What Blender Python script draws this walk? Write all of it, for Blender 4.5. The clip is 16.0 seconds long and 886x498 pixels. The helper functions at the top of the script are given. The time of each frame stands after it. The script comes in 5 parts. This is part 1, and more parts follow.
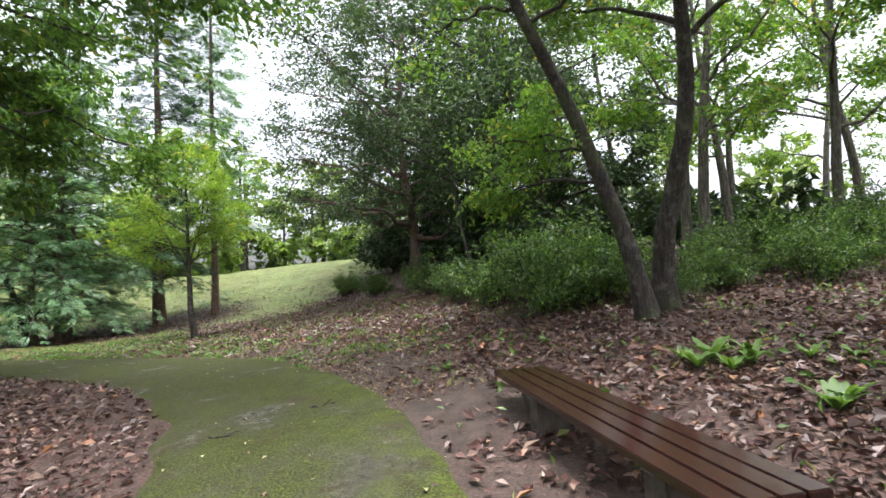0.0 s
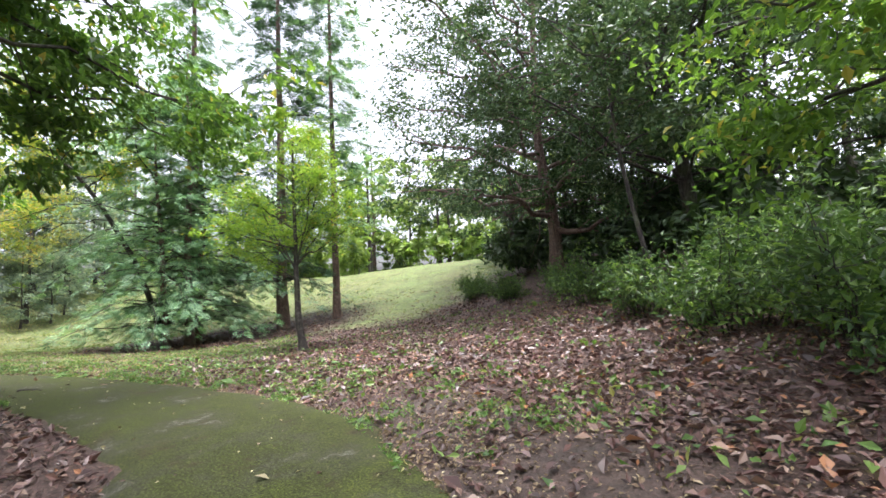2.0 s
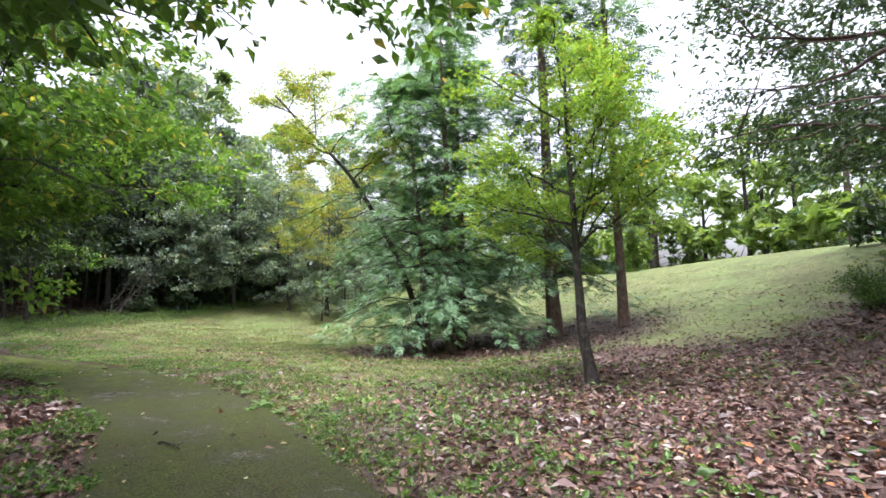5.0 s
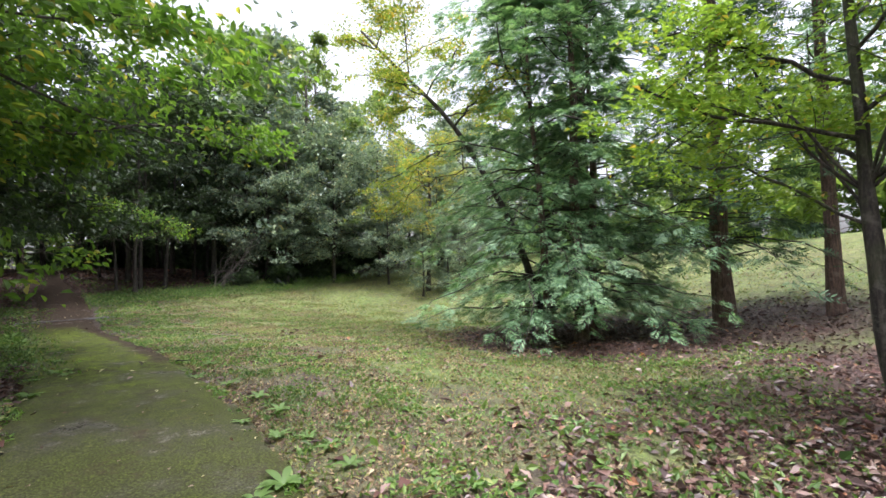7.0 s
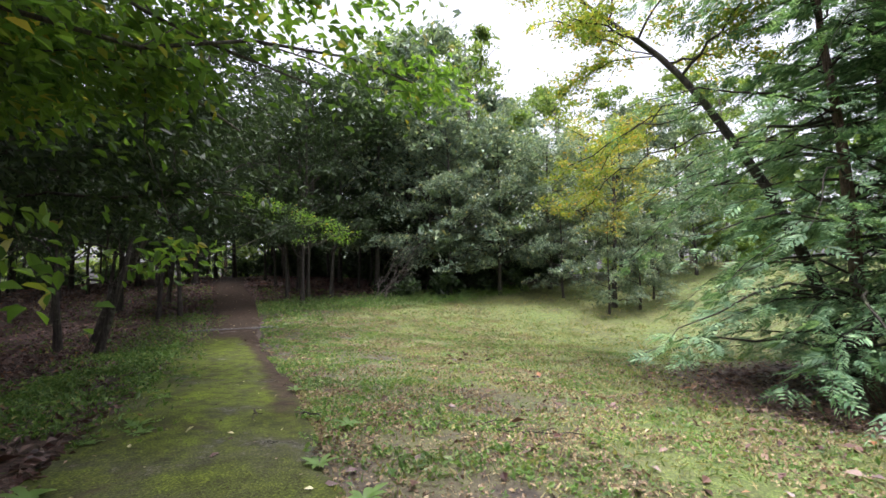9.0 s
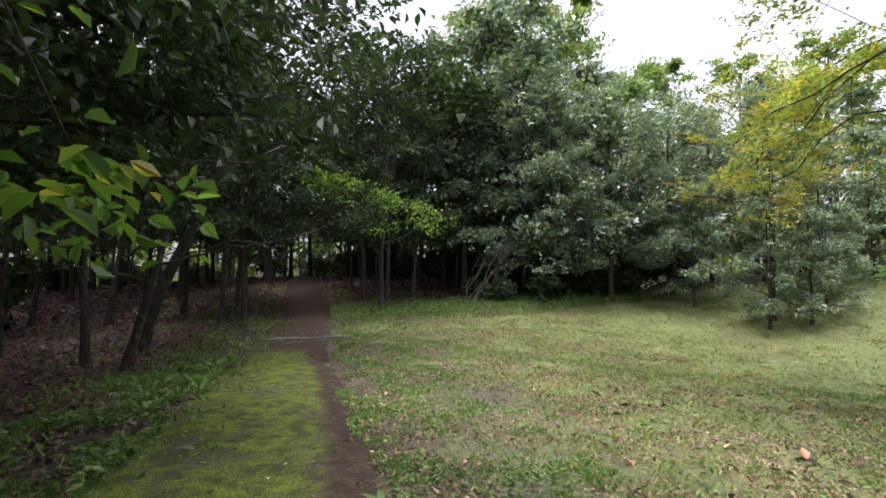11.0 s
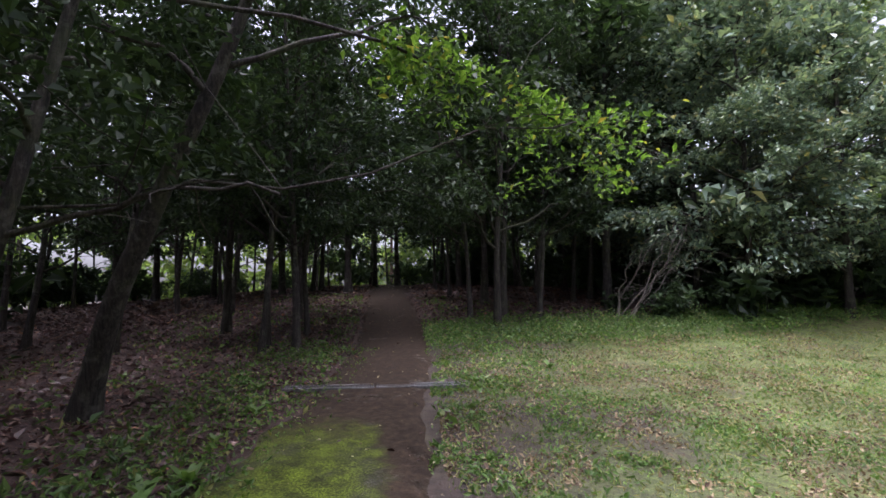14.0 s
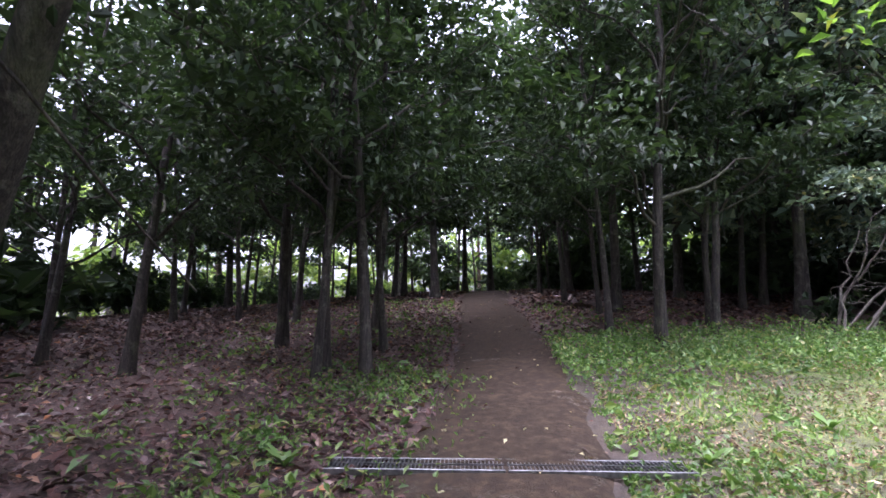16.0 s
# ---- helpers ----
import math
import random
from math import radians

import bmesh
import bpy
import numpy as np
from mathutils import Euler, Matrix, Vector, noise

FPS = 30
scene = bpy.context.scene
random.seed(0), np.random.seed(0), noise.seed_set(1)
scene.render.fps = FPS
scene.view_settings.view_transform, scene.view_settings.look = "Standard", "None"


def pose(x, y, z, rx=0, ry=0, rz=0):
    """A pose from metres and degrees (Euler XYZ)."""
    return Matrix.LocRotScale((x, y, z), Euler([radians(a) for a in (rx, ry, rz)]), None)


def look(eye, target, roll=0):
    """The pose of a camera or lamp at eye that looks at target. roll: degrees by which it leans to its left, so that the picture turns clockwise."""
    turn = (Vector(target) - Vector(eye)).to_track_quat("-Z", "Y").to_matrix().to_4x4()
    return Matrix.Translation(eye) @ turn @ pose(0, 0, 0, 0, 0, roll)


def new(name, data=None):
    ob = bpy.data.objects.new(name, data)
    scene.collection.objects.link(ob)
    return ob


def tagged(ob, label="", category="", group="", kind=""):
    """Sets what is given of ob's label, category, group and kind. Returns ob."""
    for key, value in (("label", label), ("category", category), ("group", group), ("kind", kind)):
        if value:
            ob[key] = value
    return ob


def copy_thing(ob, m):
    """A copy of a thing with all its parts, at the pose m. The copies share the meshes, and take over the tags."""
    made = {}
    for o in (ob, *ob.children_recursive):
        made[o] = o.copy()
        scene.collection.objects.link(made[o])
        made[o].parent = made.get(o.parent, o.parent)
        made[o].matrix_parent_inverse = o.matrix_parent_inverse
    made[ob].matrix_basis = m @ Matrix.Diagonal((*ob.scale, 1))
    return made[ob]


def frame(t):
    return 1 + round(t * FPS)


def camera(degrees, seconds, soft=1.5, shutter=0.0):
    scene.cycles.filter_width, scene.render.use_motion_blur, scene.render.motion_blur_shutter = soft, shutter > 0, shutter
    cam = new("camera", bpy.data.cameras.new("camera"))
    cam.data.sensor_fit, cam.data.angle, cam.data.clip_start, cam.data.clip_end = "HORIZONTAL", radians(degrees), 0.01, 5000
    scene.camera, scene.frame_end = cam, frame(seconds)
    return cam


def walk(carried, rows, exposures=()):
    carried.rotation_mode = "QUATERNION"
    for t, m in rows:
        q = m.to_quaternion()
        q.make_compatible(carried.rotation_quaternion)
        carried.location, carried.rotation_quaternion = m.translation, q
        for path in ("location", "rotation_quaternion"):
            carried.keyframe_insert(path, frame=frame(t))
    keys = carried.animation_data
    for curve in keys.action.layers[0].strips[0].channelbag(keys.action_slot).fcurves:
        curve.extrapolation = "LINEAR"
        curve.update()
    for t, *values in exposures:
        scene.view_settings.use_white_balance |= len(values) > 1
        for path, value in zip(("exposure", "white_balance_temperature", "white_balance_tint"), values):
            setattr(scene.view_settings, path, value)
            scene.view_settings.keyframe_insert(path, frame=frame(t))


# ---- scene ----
# camera and walk
cam = camera(85.34, 16.0, 1.6)
PATH = [
    (0, look((3.180, 3.888, 1.321), (2.154, 6.702, 1.497), -2.68)),
    (0.5, look((2.798, 4.633, 1.327), (1.526, 7.343, 1.516), -2.71)),
    (1, look((2.268, 5.503, 1.349), (0.846, 8.139, 1.522), -2.67)),
    (1.5, look((1.794, 6.218, 1.360), (0.213, 8.759, 1.566), -2.59)),
    (2, look((1.251, 7.022, 1.404), (-0.463, 9.475, 1.620), -2.52)),
    (2.5, look((0.748, 7.714, 1.391), (-1.148, 10.022, 1.667), -2.51)),
    (3, look((0.126, 8.400, 1.427), (-1.932, 10.566, 1.702), -2.33)),
    (3.5, look((-0.492, 8.938, 1.408), (-2.762, 10.875, 1.723), -2.11)),
    (4, look((-1.301, 9.417, 1.457), (-3.770, 11.092, 1.770), -1.91)),
    (4.2, look((-1.630, 9.534, 1.427), (-4.176, 11.087, 1.752), -1.85)),
    (6.3, look((-5.307, 10.651, 1.374), (-8.170, 11.539, 1.510), -1.89)),
    (6.5, look((-5.611, 10.727, 1.407), (-8.498, 11.533, 1.540), -1.91)),
    (7, look((-6.539, 10.870, 1.420), (-9.471, 11.491, 1.545), -1.68)),
    (7.5, look((-7.418, 10.870, 1.417), (-10.392, 11.228, 1.576), -1.42)),
    (8, look((-8.367, 10.775, 1.396), (-11.360, 10.876, 1.576), -1.15)),
    (8.5, look((-9.225, 10.550, 1.394), (-12.214, 10.418, 1.614), -1.13)),
    (9, look((-10.154, 10.290, 1.381), (-13.127, 9.958, 1.604), -0.93)),
    (9.5, look((-10.893, 9.999, 1.393), (-13.838, 9.485, 1.637), -0.82)),
    (9.7, look((-11.228, 9.869, 1.362), (-14.165, 9.308, 1.603), -0.71)),
    (11.8, look((-14.921, 8.035, 1.403), (-17.769, 7.124, 1.640), 0.07)),
    (12, look((-15.292, 7.852, 1.427), (-18.127, 6.897, 1.657), 0.05)),
    (12.5, look((-16.136, 7.353, 1.431), (-18.920, 6.261, 1.668), 0.07)),
    (13, look((-17.020, 6.854, 1.390), (-19.777, 5.699, 1.645), -0.05)),
    (13.5, look((-17.837, 6.404, 1.390), (-20.563, 5.185, 1.679), -0.14)),
    (14, look((-18.678, 5.896, 1.343), (-21.373, 4.615, 1.659), -0.21)),
    (14.5, look((-19.413, 5.323, 1.338), (-22.067, 3.965, 1.668), -0.19)),
    (15, look((-20.157, 4.746, 1.270), (-22.791, 3.350, 1.613), -0.23)),
    (15.5, look((-20.861, 4.162, 1.243), (-23.413, 2.625, 1.597), -0.10)),
    (16, look((-21.503, 3.640, 1.213), (-23.935, 1.926, 1.596), 0.01)),
]
# how the picture brightens, darkens and tints on the way: seconds, stops, kelvin, tint
EXPO = [(0, 1.5, 6300, 11), (1.5, 1.8, 6200, 14), (4, 1.7, 6050, 17), (6.5, 1.4, 6150, 17), (9.5, 1.35, 6250, 20), (12, 0.98, 6200, 21), (13, 0.9, 6100, 24),
        (14.5, 1.28, 5700, 29), (15.5, 1.9, 5550, 32), (16, 2.2, 5600, 31)]
walk(cam, PATH, EXPO)

# world: overcast sky, with a weak wide sun behind the cloud
SUN_EL, SUN_AZ = 80.0, 100.0
world = bpy.data.worlds.new("world")
scene.world = world
world.use_nodes = True
wn, wl = world.node_tree.nodes, world.node_tree.links
wn.clear()
sky = wn.new("ShaderNodeTexSky")
sky.sky_type = "NISHITA"
sky.sun_disc = False
sky.sun_elevation = radians(SUN_EL)
sky.sun_rotation = radians(SUN_AZ)
sky.dust_density = 6.0
pale = wn.new("ShaderNodeHueSaturation")
pale.inputs["Saturation"].default_value = 0.28
pale.inputs["Value"].default_value = 1.25
bg = wn.new("ShaderNodeBackground")
bg.inputs["Strength"].default_value = 0.15
wout = wn.new("ShaderNodeOutputWorld")
wl.new(sky.outputs["Color"], pale.inputs["Color"])
wl.new(pale.outputs["Color"], bg.inputs["Color"])
wl.new(bg.outputs["Background"], wout.inputs["Surface"])
sun = new("sun", bpy.data.lights.new("sun", "SUN"))
sun.data.energy = 1.5
sun.data.angle = radians(30)
sun.data.color = (1.0, 0.97, 0.92)
sa, se = radians(SUN_AZ), radians(SUN_EL)
sun.matrix_world = look((math.sin(sa) * math.cos(se) * 50, math.cos(sa) * math.cos(se) * 50, math.sin(se) * 50), (0, 0, 0))


# ---- materials ----
def material(name):
    m = bpy.data.materials.new(name)
    m.use_nodes = True
    nt = m.node_tree
    nt.nodes.clear()
    out = nt.nodes.new("ShaderNodeOutputMaterial")
    bs = nt.nodes.new("ShaderNodeBsdfPrincipled")
    nt.links.new(bs.outputs["BSDF"], out.inputs["Surface"])
    return m, nt, bs, out


def n_noise(nt, scale, detail=4, rough=0.6, stretch=None):
    tc = nt.nodes.new("ShaderNodeTexCoord")
    no = nt.nodes.new("ShaderNodeTexNoise")
    no.inputs["Scale"].default_value = scale
    no.inputs["Detail"].default_value = detail
    no.inputs["Roughness"].default_value = rough
    if stretch:
        mp = nt.nodes.new("ShaderNodeMapping")
        mp.inputs["Scale"].default_value = stretch
        nt.links.new(tc.outputs["Object"], mp.inputs["Vector"])
        nt.links.new(mp.outputs["Vector"], no.inputs["Vector"])
    else:
        nt.links.new(tc.outputs["Object"], no.inputs["Vector"])
    return no.outputs["Fac"]


def n_ramp(nt, fac, stops):
    r = nt.nodes.new("ShaderNodeValToRGB")
    el = r.color_ramp.elements
    while len(el) < len(stops):
        el.new(0.5)
    for e, (p, c) in zip(el, stops):
        e.position = p
        e.color = (*c, 1) if len(c) == 3 else (c[0], c[0], c[0], 1)
    nt.links.new(fac, r.inputs["Fac"])
    return r.outputs["Color"]


def n_mix(nt, fac, a, b, mode="MIX"):
    m = nt.nodes.new("ShaderNodeMix")
    m.data_type, m.blend_type = "RGBA", mode
    for sock, v in ((m.inputs[0], fac), (m.inputs[6], a), (m.inputs[7], b)):
        if isinstance(v, (int, float)):
            sock.default_value = v
        elif isinstance(v, tuple):
            sock.default_value = (*v, 1)
        else:
            nt.links.new(v, sock)
    return m.outputs[2]


def n_bump(nt, bs, fac, strength, dist):
    b = nt.nodes.new("ShaderNodeBump")
    b.inputs["Strength"].default_value = strength
    b.inputs["Distance"].default_value = dist
    nt.links.new(fac, b.inputs["Height"])
    nt.links.new(b.outputs["Normal"], bs.inputs["Normal"])


def n_attr(nt, name):
    a = nt.nodes.new("ShaderNodeAttribute")
    a.attribute_name = name
    return a.outputs["Fac"]


def n_island(nt):
    return nt.nodes.new("ShaderNodeNewGeometry").outputs["Random Per Island"]


def leaf_material(name, stops, rough=0.42, through_part=0.35, glow=1.7, patch=0.35):
    """Leaves: each takes a colour of the ramp, drifting over the crown; light also passes through them."""
    m, nt, bs, out = material(name)
    col = n_ramp(nt, n_island(nt), stops)
    drift = n_ramp(nt, n_noise(nt, 0.55, 3), [(0.3, (0.55,)), (0.7, (1.35,))])
    col = n_mix(nt, patch * 2, col, drift, "MULTIPLY")
    nt.links.new(col, bs.inputs["Base Color"])
    bs.inputs["Roughness"].default_value = rough
    bs.inputs["Specular IOR Level"].default_value = 0.5
    tr = nt.nodes.new("ShaderNodeBsdfTranslucent")
    warm = n_mix(nt, 1.0, col, (glow * 1.05, glow * 1.1, glow * 0.55), "MULTIPLY")
    nt.links.new(warm, tr.inputs["Color"])
    mx = nt.nodes.new("ShaderNodeMixShader")
    mx.inputs["Fac"].default_value = through_part
    nt.links.new(bs.outputs["BSDF"], mx.inputs[1])
    nt.links.new(tr.outputs["BSDF"], mx.inputs[2])
    nt.links.new(mx.outputs["Shader"], out.inputs["Surface"])
    return m


def bark_material(name, dark, light, moss=0.0):
    m, nt, bs, out = material(name)
    ridges = n_noise(nt, 9.0, 6, 0.65, (3.0, 3.0, 0.35))
    fine = n_noise(nt, 45.0, 5, 0.6, (1.6, 1.6, 0.6))
    col = n_ramp(nt, ridges, [(0.36, dark), (0.62, light)])
    col = n_mix(nt, 0.85, col, n_ramp(nt, fine, [(0.32, (0.35,)), (0.68, (1.5,))]), "MULTIPLY")
    lichen = n_ramp(nt, n_noise(nt, 5.5, 6, 0.7), [(0.53, (0.0,)), (0.64, (0.7,))])
    col = n_mix(nt, lichen, col, tuple(0.75 * a + 0.25 * b for a, b in zip(light, (0.32, 0.33, 0.28))))
    if moss:
        g = n_ramp(nt, n_noise(nt, 1.3, 4), [(0.5, (0.0,)), (0.66, (moss,))])
        col = n_mix(nt, g, col, (0.075, 0.10, 0.03))
    nt.links.new(col, bs.inputs["Base Color"])
    bs.inputs["Roughness"].default_value = 0.8
    n_bump(nt, bs, ridges, 0.9, 0.03)
    return m


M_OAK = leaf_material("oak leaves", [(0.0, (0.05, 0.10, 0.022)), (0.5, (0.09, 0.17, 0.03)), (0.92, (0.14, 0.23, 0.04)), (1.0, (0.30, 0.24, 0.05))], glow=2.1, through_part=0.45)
# the oak green again, with the wood's shade put into the colour
M_OAKSHADE = leaf_material("oak leaves darkened as shade", [(0.0, (0.018, 0.036, 0.015)), (0.6, (0.032, 0.06, 0.023)), (1.0, (0.06, 0.10, 0.034))], glow=1.3, through_part=0.28, rough=0.55)
# a step between the two: half of that shade painted into the green
M_OAKHALFSHADE = leaf_material("oak leaves darkened as half shade", [(0.0, (0.04, 0.08, 0.022)), (0.6, (0.07, 0.135, 0.032)), (0.95, (0.12, 0.20, 0.04)), (1.0, (0.26, 0.21, 0.05))], glow=1.9, through_part=0.42)
M_EVER = leaf_material("evergreen leaves", [(0.0, (0.045, 0.085, 0.04)), (0.6, (0.08, 0.135, 0.065)), (1.0, (0.135, 0.19, 0.09))], rough=0.26, through_part=0.22, glow=1.4)
M_CAMEL = leaf_material("blue green leaves", [(0.0, (0.085, 0.135, 0.105)), (0.6, (0.20, 0.275, 0.205)), (0.93, (0.31, 0.38, 0.24)), (1.0, (0.38, 0.34, 0.15))], rough=0.28, through_part=0.25, glow=1.4)
M_MAPLE = leaf_material("lime leaves", [(0.0, (0.10, 0.17, 0.03)), (0.6, (0.17, 0.26, 0.04)), (0.95, (0.21, 0.30, 0.055)), (1.0, (0.38, 0.24, 0.05))], glow=1.75, through_part=0.5)
M_YELLOW = leaf_material("yellowing leaves", [(0.0, (0.16, 0.23, 0.06)), (0.5, (0.27, 0.30, 0.08)), (0.85, (0.42, 0.36, 0.09)), (1.0, (0.48, 0.29, 0.08))], glow=1.5, through_part=0.35)
M_TURNING = leaf_material("turning leaves", [(0.0, (0.14, 0.22, 0.05)), (0.6, (0.24, 0.29, 0.06)), (0.9, (0.40, 0.36, 0.07)), (1.0, (0.50, 0.28, 0.05))], glow=1.8, through_part=0.45)
M_PALE = leaf_material("pale leaves", [(0.0, (0.09, 0.15, 0.045)), (0.6, (0.15, 0.22, 0.06)), (1.0, (0.22, 0.28, 0.08))], glow=1.8, through_part=0.4)
M_CYPRESS = leaf_material("cypress sprays", [(0.0, (0.065, 0.14, 0.075)), (0.6, (0.15, 0.265, 0.15)), (1.0, (0.26, 0.39, 0.22))], rough=0.55, through_part=0.35, glow=1.5)
M_CYPDARK = leaf_material("dark cypress sprays", [(0.0, (0.04, 0.085, 0.05)), (0.6, (0.065, 0.13, 0.07)), (1.0, (0.10, 0.18, 0.09))], rough=0.55, through_part=0.25, glow=1.4)
M_BUSH = leaf_material("bush leaves", [(0.0, (0.03, 0.065, 0.022)), (0.6, (0.075, 0.14, 0.04)), (1.0, (0.165, 0.255, 0.06))], glow=1.6, through_part=0.35)
M_WEED = leaf_material("weeds", [(0.0, (0.055, 0.115, 0.03)), (0.55, (0.11, 0.20, 0.05)), (0.9, (0.18, 0.27, 0.075)), (1.0, (0.30, 0.27, 0.12))], glow=1.6, through_part=0.35, rough=0.45)
M_GRASS = leaf_material("grass", [(0.0, (0.09, 0.145, 0.04)), (0.45, (0.15, 0.205, 0.06)), (0.75, (0.24, 0.245, 0.095)), (1.0, (0.33, 0.265, 0.15))], glow=1.5, through_part=0.3, rough=0.6)
M_LITTER = leaf_material("fallen leaves", [(0.0, (0.03, 0.014, 0.012)), (0.4, (0.08, 0.036, 0.03)), (0.75, (0.145, 0.077, 0.064)), (0.95, (0.25, 0.17, 0.13)), (1.0, (0.36, 0.15, 0.06))], rough=0.38, through_part=0.06, glow=1.2)
M_STRAW = leaf_material("dry grass and leaf scraps", [(0.0, (0.07, 0.04, 0.028)), (0.4, (0.17, 0.115, 0.07)), (0.8, (0.30, 0.225, 0.13)), (1.0, (0.42, 0.34, 0.22))], rough=0.6, through_part=0.1, glow=1.2)
M_PALELEAF = leaf_material("pale fallen leaves", [(0.0, (0.20, 0.15, 0.07)), (0.5, (0.38, 0.36, 0.20)), (1.0, (0.55, 0.50, 0.30))], rough=0.4, through_part=0.06, glow=1.2, patch=0.1)
M_BARK = bark_material("oak bark", (0.008, 0.0065, 0.006), (0.062, 0.049, 0.042), 0.4)
M_BARKGREY = bark_material("pale bark", (0.035, 0.03, 0.026), (0.17, 0.145, 0.125), 0.3)
M_BARKRED = bark_material("cypress bark", (0.05, 0.03, 0.024), (0.19, 0.12, 0.095))
M_DEAD = bark_material("dead wood", (0.06, 0.05, 0.043), (0.20, 0.175, 0.15))


def ground_material():
    """Soil, litter, lawn and moss, mixed by the ground's own zones."""
    m, nt, bs, out = material("forest ground")
    fine, mid, big = n_noise(nt, 38, 6), n_noise(nt, 7, 6), n_noise(nt, 0.9, 5)
    soil = n_ramp(nt, mid, [(0.3, (0.028, 0.021, 0.017)), (0.7, (0.095, 0.068, 0.055))])
    litter = n_ramp(nt, fine, [(0.3, (0.018, 0.010, 0.009)), (0.5, (0.06, 0.032, 0.026)), (0.68, (0.16, 0.10, 0.08))])
    litter = n_mix(nt, 0.6, litter, n_ramp(nt, mid, [(0.3, (0.5,)), (0.7, (1.3,))]), "MULTIPLY")
    grit = n_noise(nt, 85, 5, 0.7)
    lawn = n_ramp(nt, fine, [(0.32, (0.03, 0.05, 0.014)), (0.5, (0.095, 0.14, 0.034)), (0.68, (0.20, 0.24, 0.072))])
    lawn = n_mix(nt, 0.9, lawn, n_ramp(nt, grit, [(0.36, (0.35,)), (0.64, (1.5,))]), "MULTIPLY")
    straw = n_ramp(nt, n_noise(nt, 0.45, 7, 0.75), [(0.46, (0.0,)), (0.64, (0.5,))])
    lawn = n_mix(nt, straw, lawn, n_ramp(nt, grit, [(0.34, (0.05, 0.036, 0.02)), (0.66, (0.27, 0.205, 0.11))]))
    scald = n_ramp(nt, n_noise(nt, 2.6, 7, 0.75), [(0.56, (0.0,)), (0.66, (0.6,))])
    lawn = n_mix(nt, scald, lawn, n_ramp(nt, grit, [(0.34, (0.04, 0.026, 0.018)), (0.66, (0.17, 0.12, 0.085))]))
    lawn = n_mix(nt, 0.85, lawn, n_ramp(nt, n_noise(nt, 4.5, 8, 0.8, (1.0, 1.0, 1.0)), [(0.38, (0.45, 0.38, 0.36)), (0.50, (1.0, 0.98, 0.95)), (0.62, (1.35, 1.4, 1.25))]), "MULTIPLY")
    lawn = n_mix(nt, 0.7, lawn, n_ramp(nt, big, [(0.36, (0.78, 0.58, 0.55)), (0.58, (1.12, 1.25, 1.0))]), "MULTIPLY")
    col = n_mix(nt, n_attr(nt, "litter"), soil, litter)
    edge = nt.nodes.new("ShaderNodeMath")
    edge.operation = "MULTIPLY_ADD"
    nt.links.new(mid, edge.inputs[0])
    edge.inputs[1].default_value = 1.6
    edge.inputs[2].default_value = -0.8
    add = nt.nodes.new("ShaderNodeMath")
    add.operation = "ADD"
    add.use_clamp = True
    nt.links.new(edge.outputs[0], add.inputs[0])
    nt.links.new(n_attr(nt, "lawn"), add.inputs[1])
    lim = nt.nodes.new("ShaderNodeMath")
    lim.operation = "MULTIPLY"
    nt.links.new(add.outputs[0], lim.inputs[0])
    nt.links.new(n_ramp(nt, n_attr(nt, "lawn"), [(0.05, (0.0,)), (0.35, (1.0,))]), lim.inputs[1])
    col = n_mix(nt, lim.outputs[0], col, lawn)
    nt.links.new(col, bs.inputs["Base Color"])
    bs.inputs["Roughness"].default_value = 0.75
    n_bump(nt, bs, fine, 0.7, 0.04)
    return m


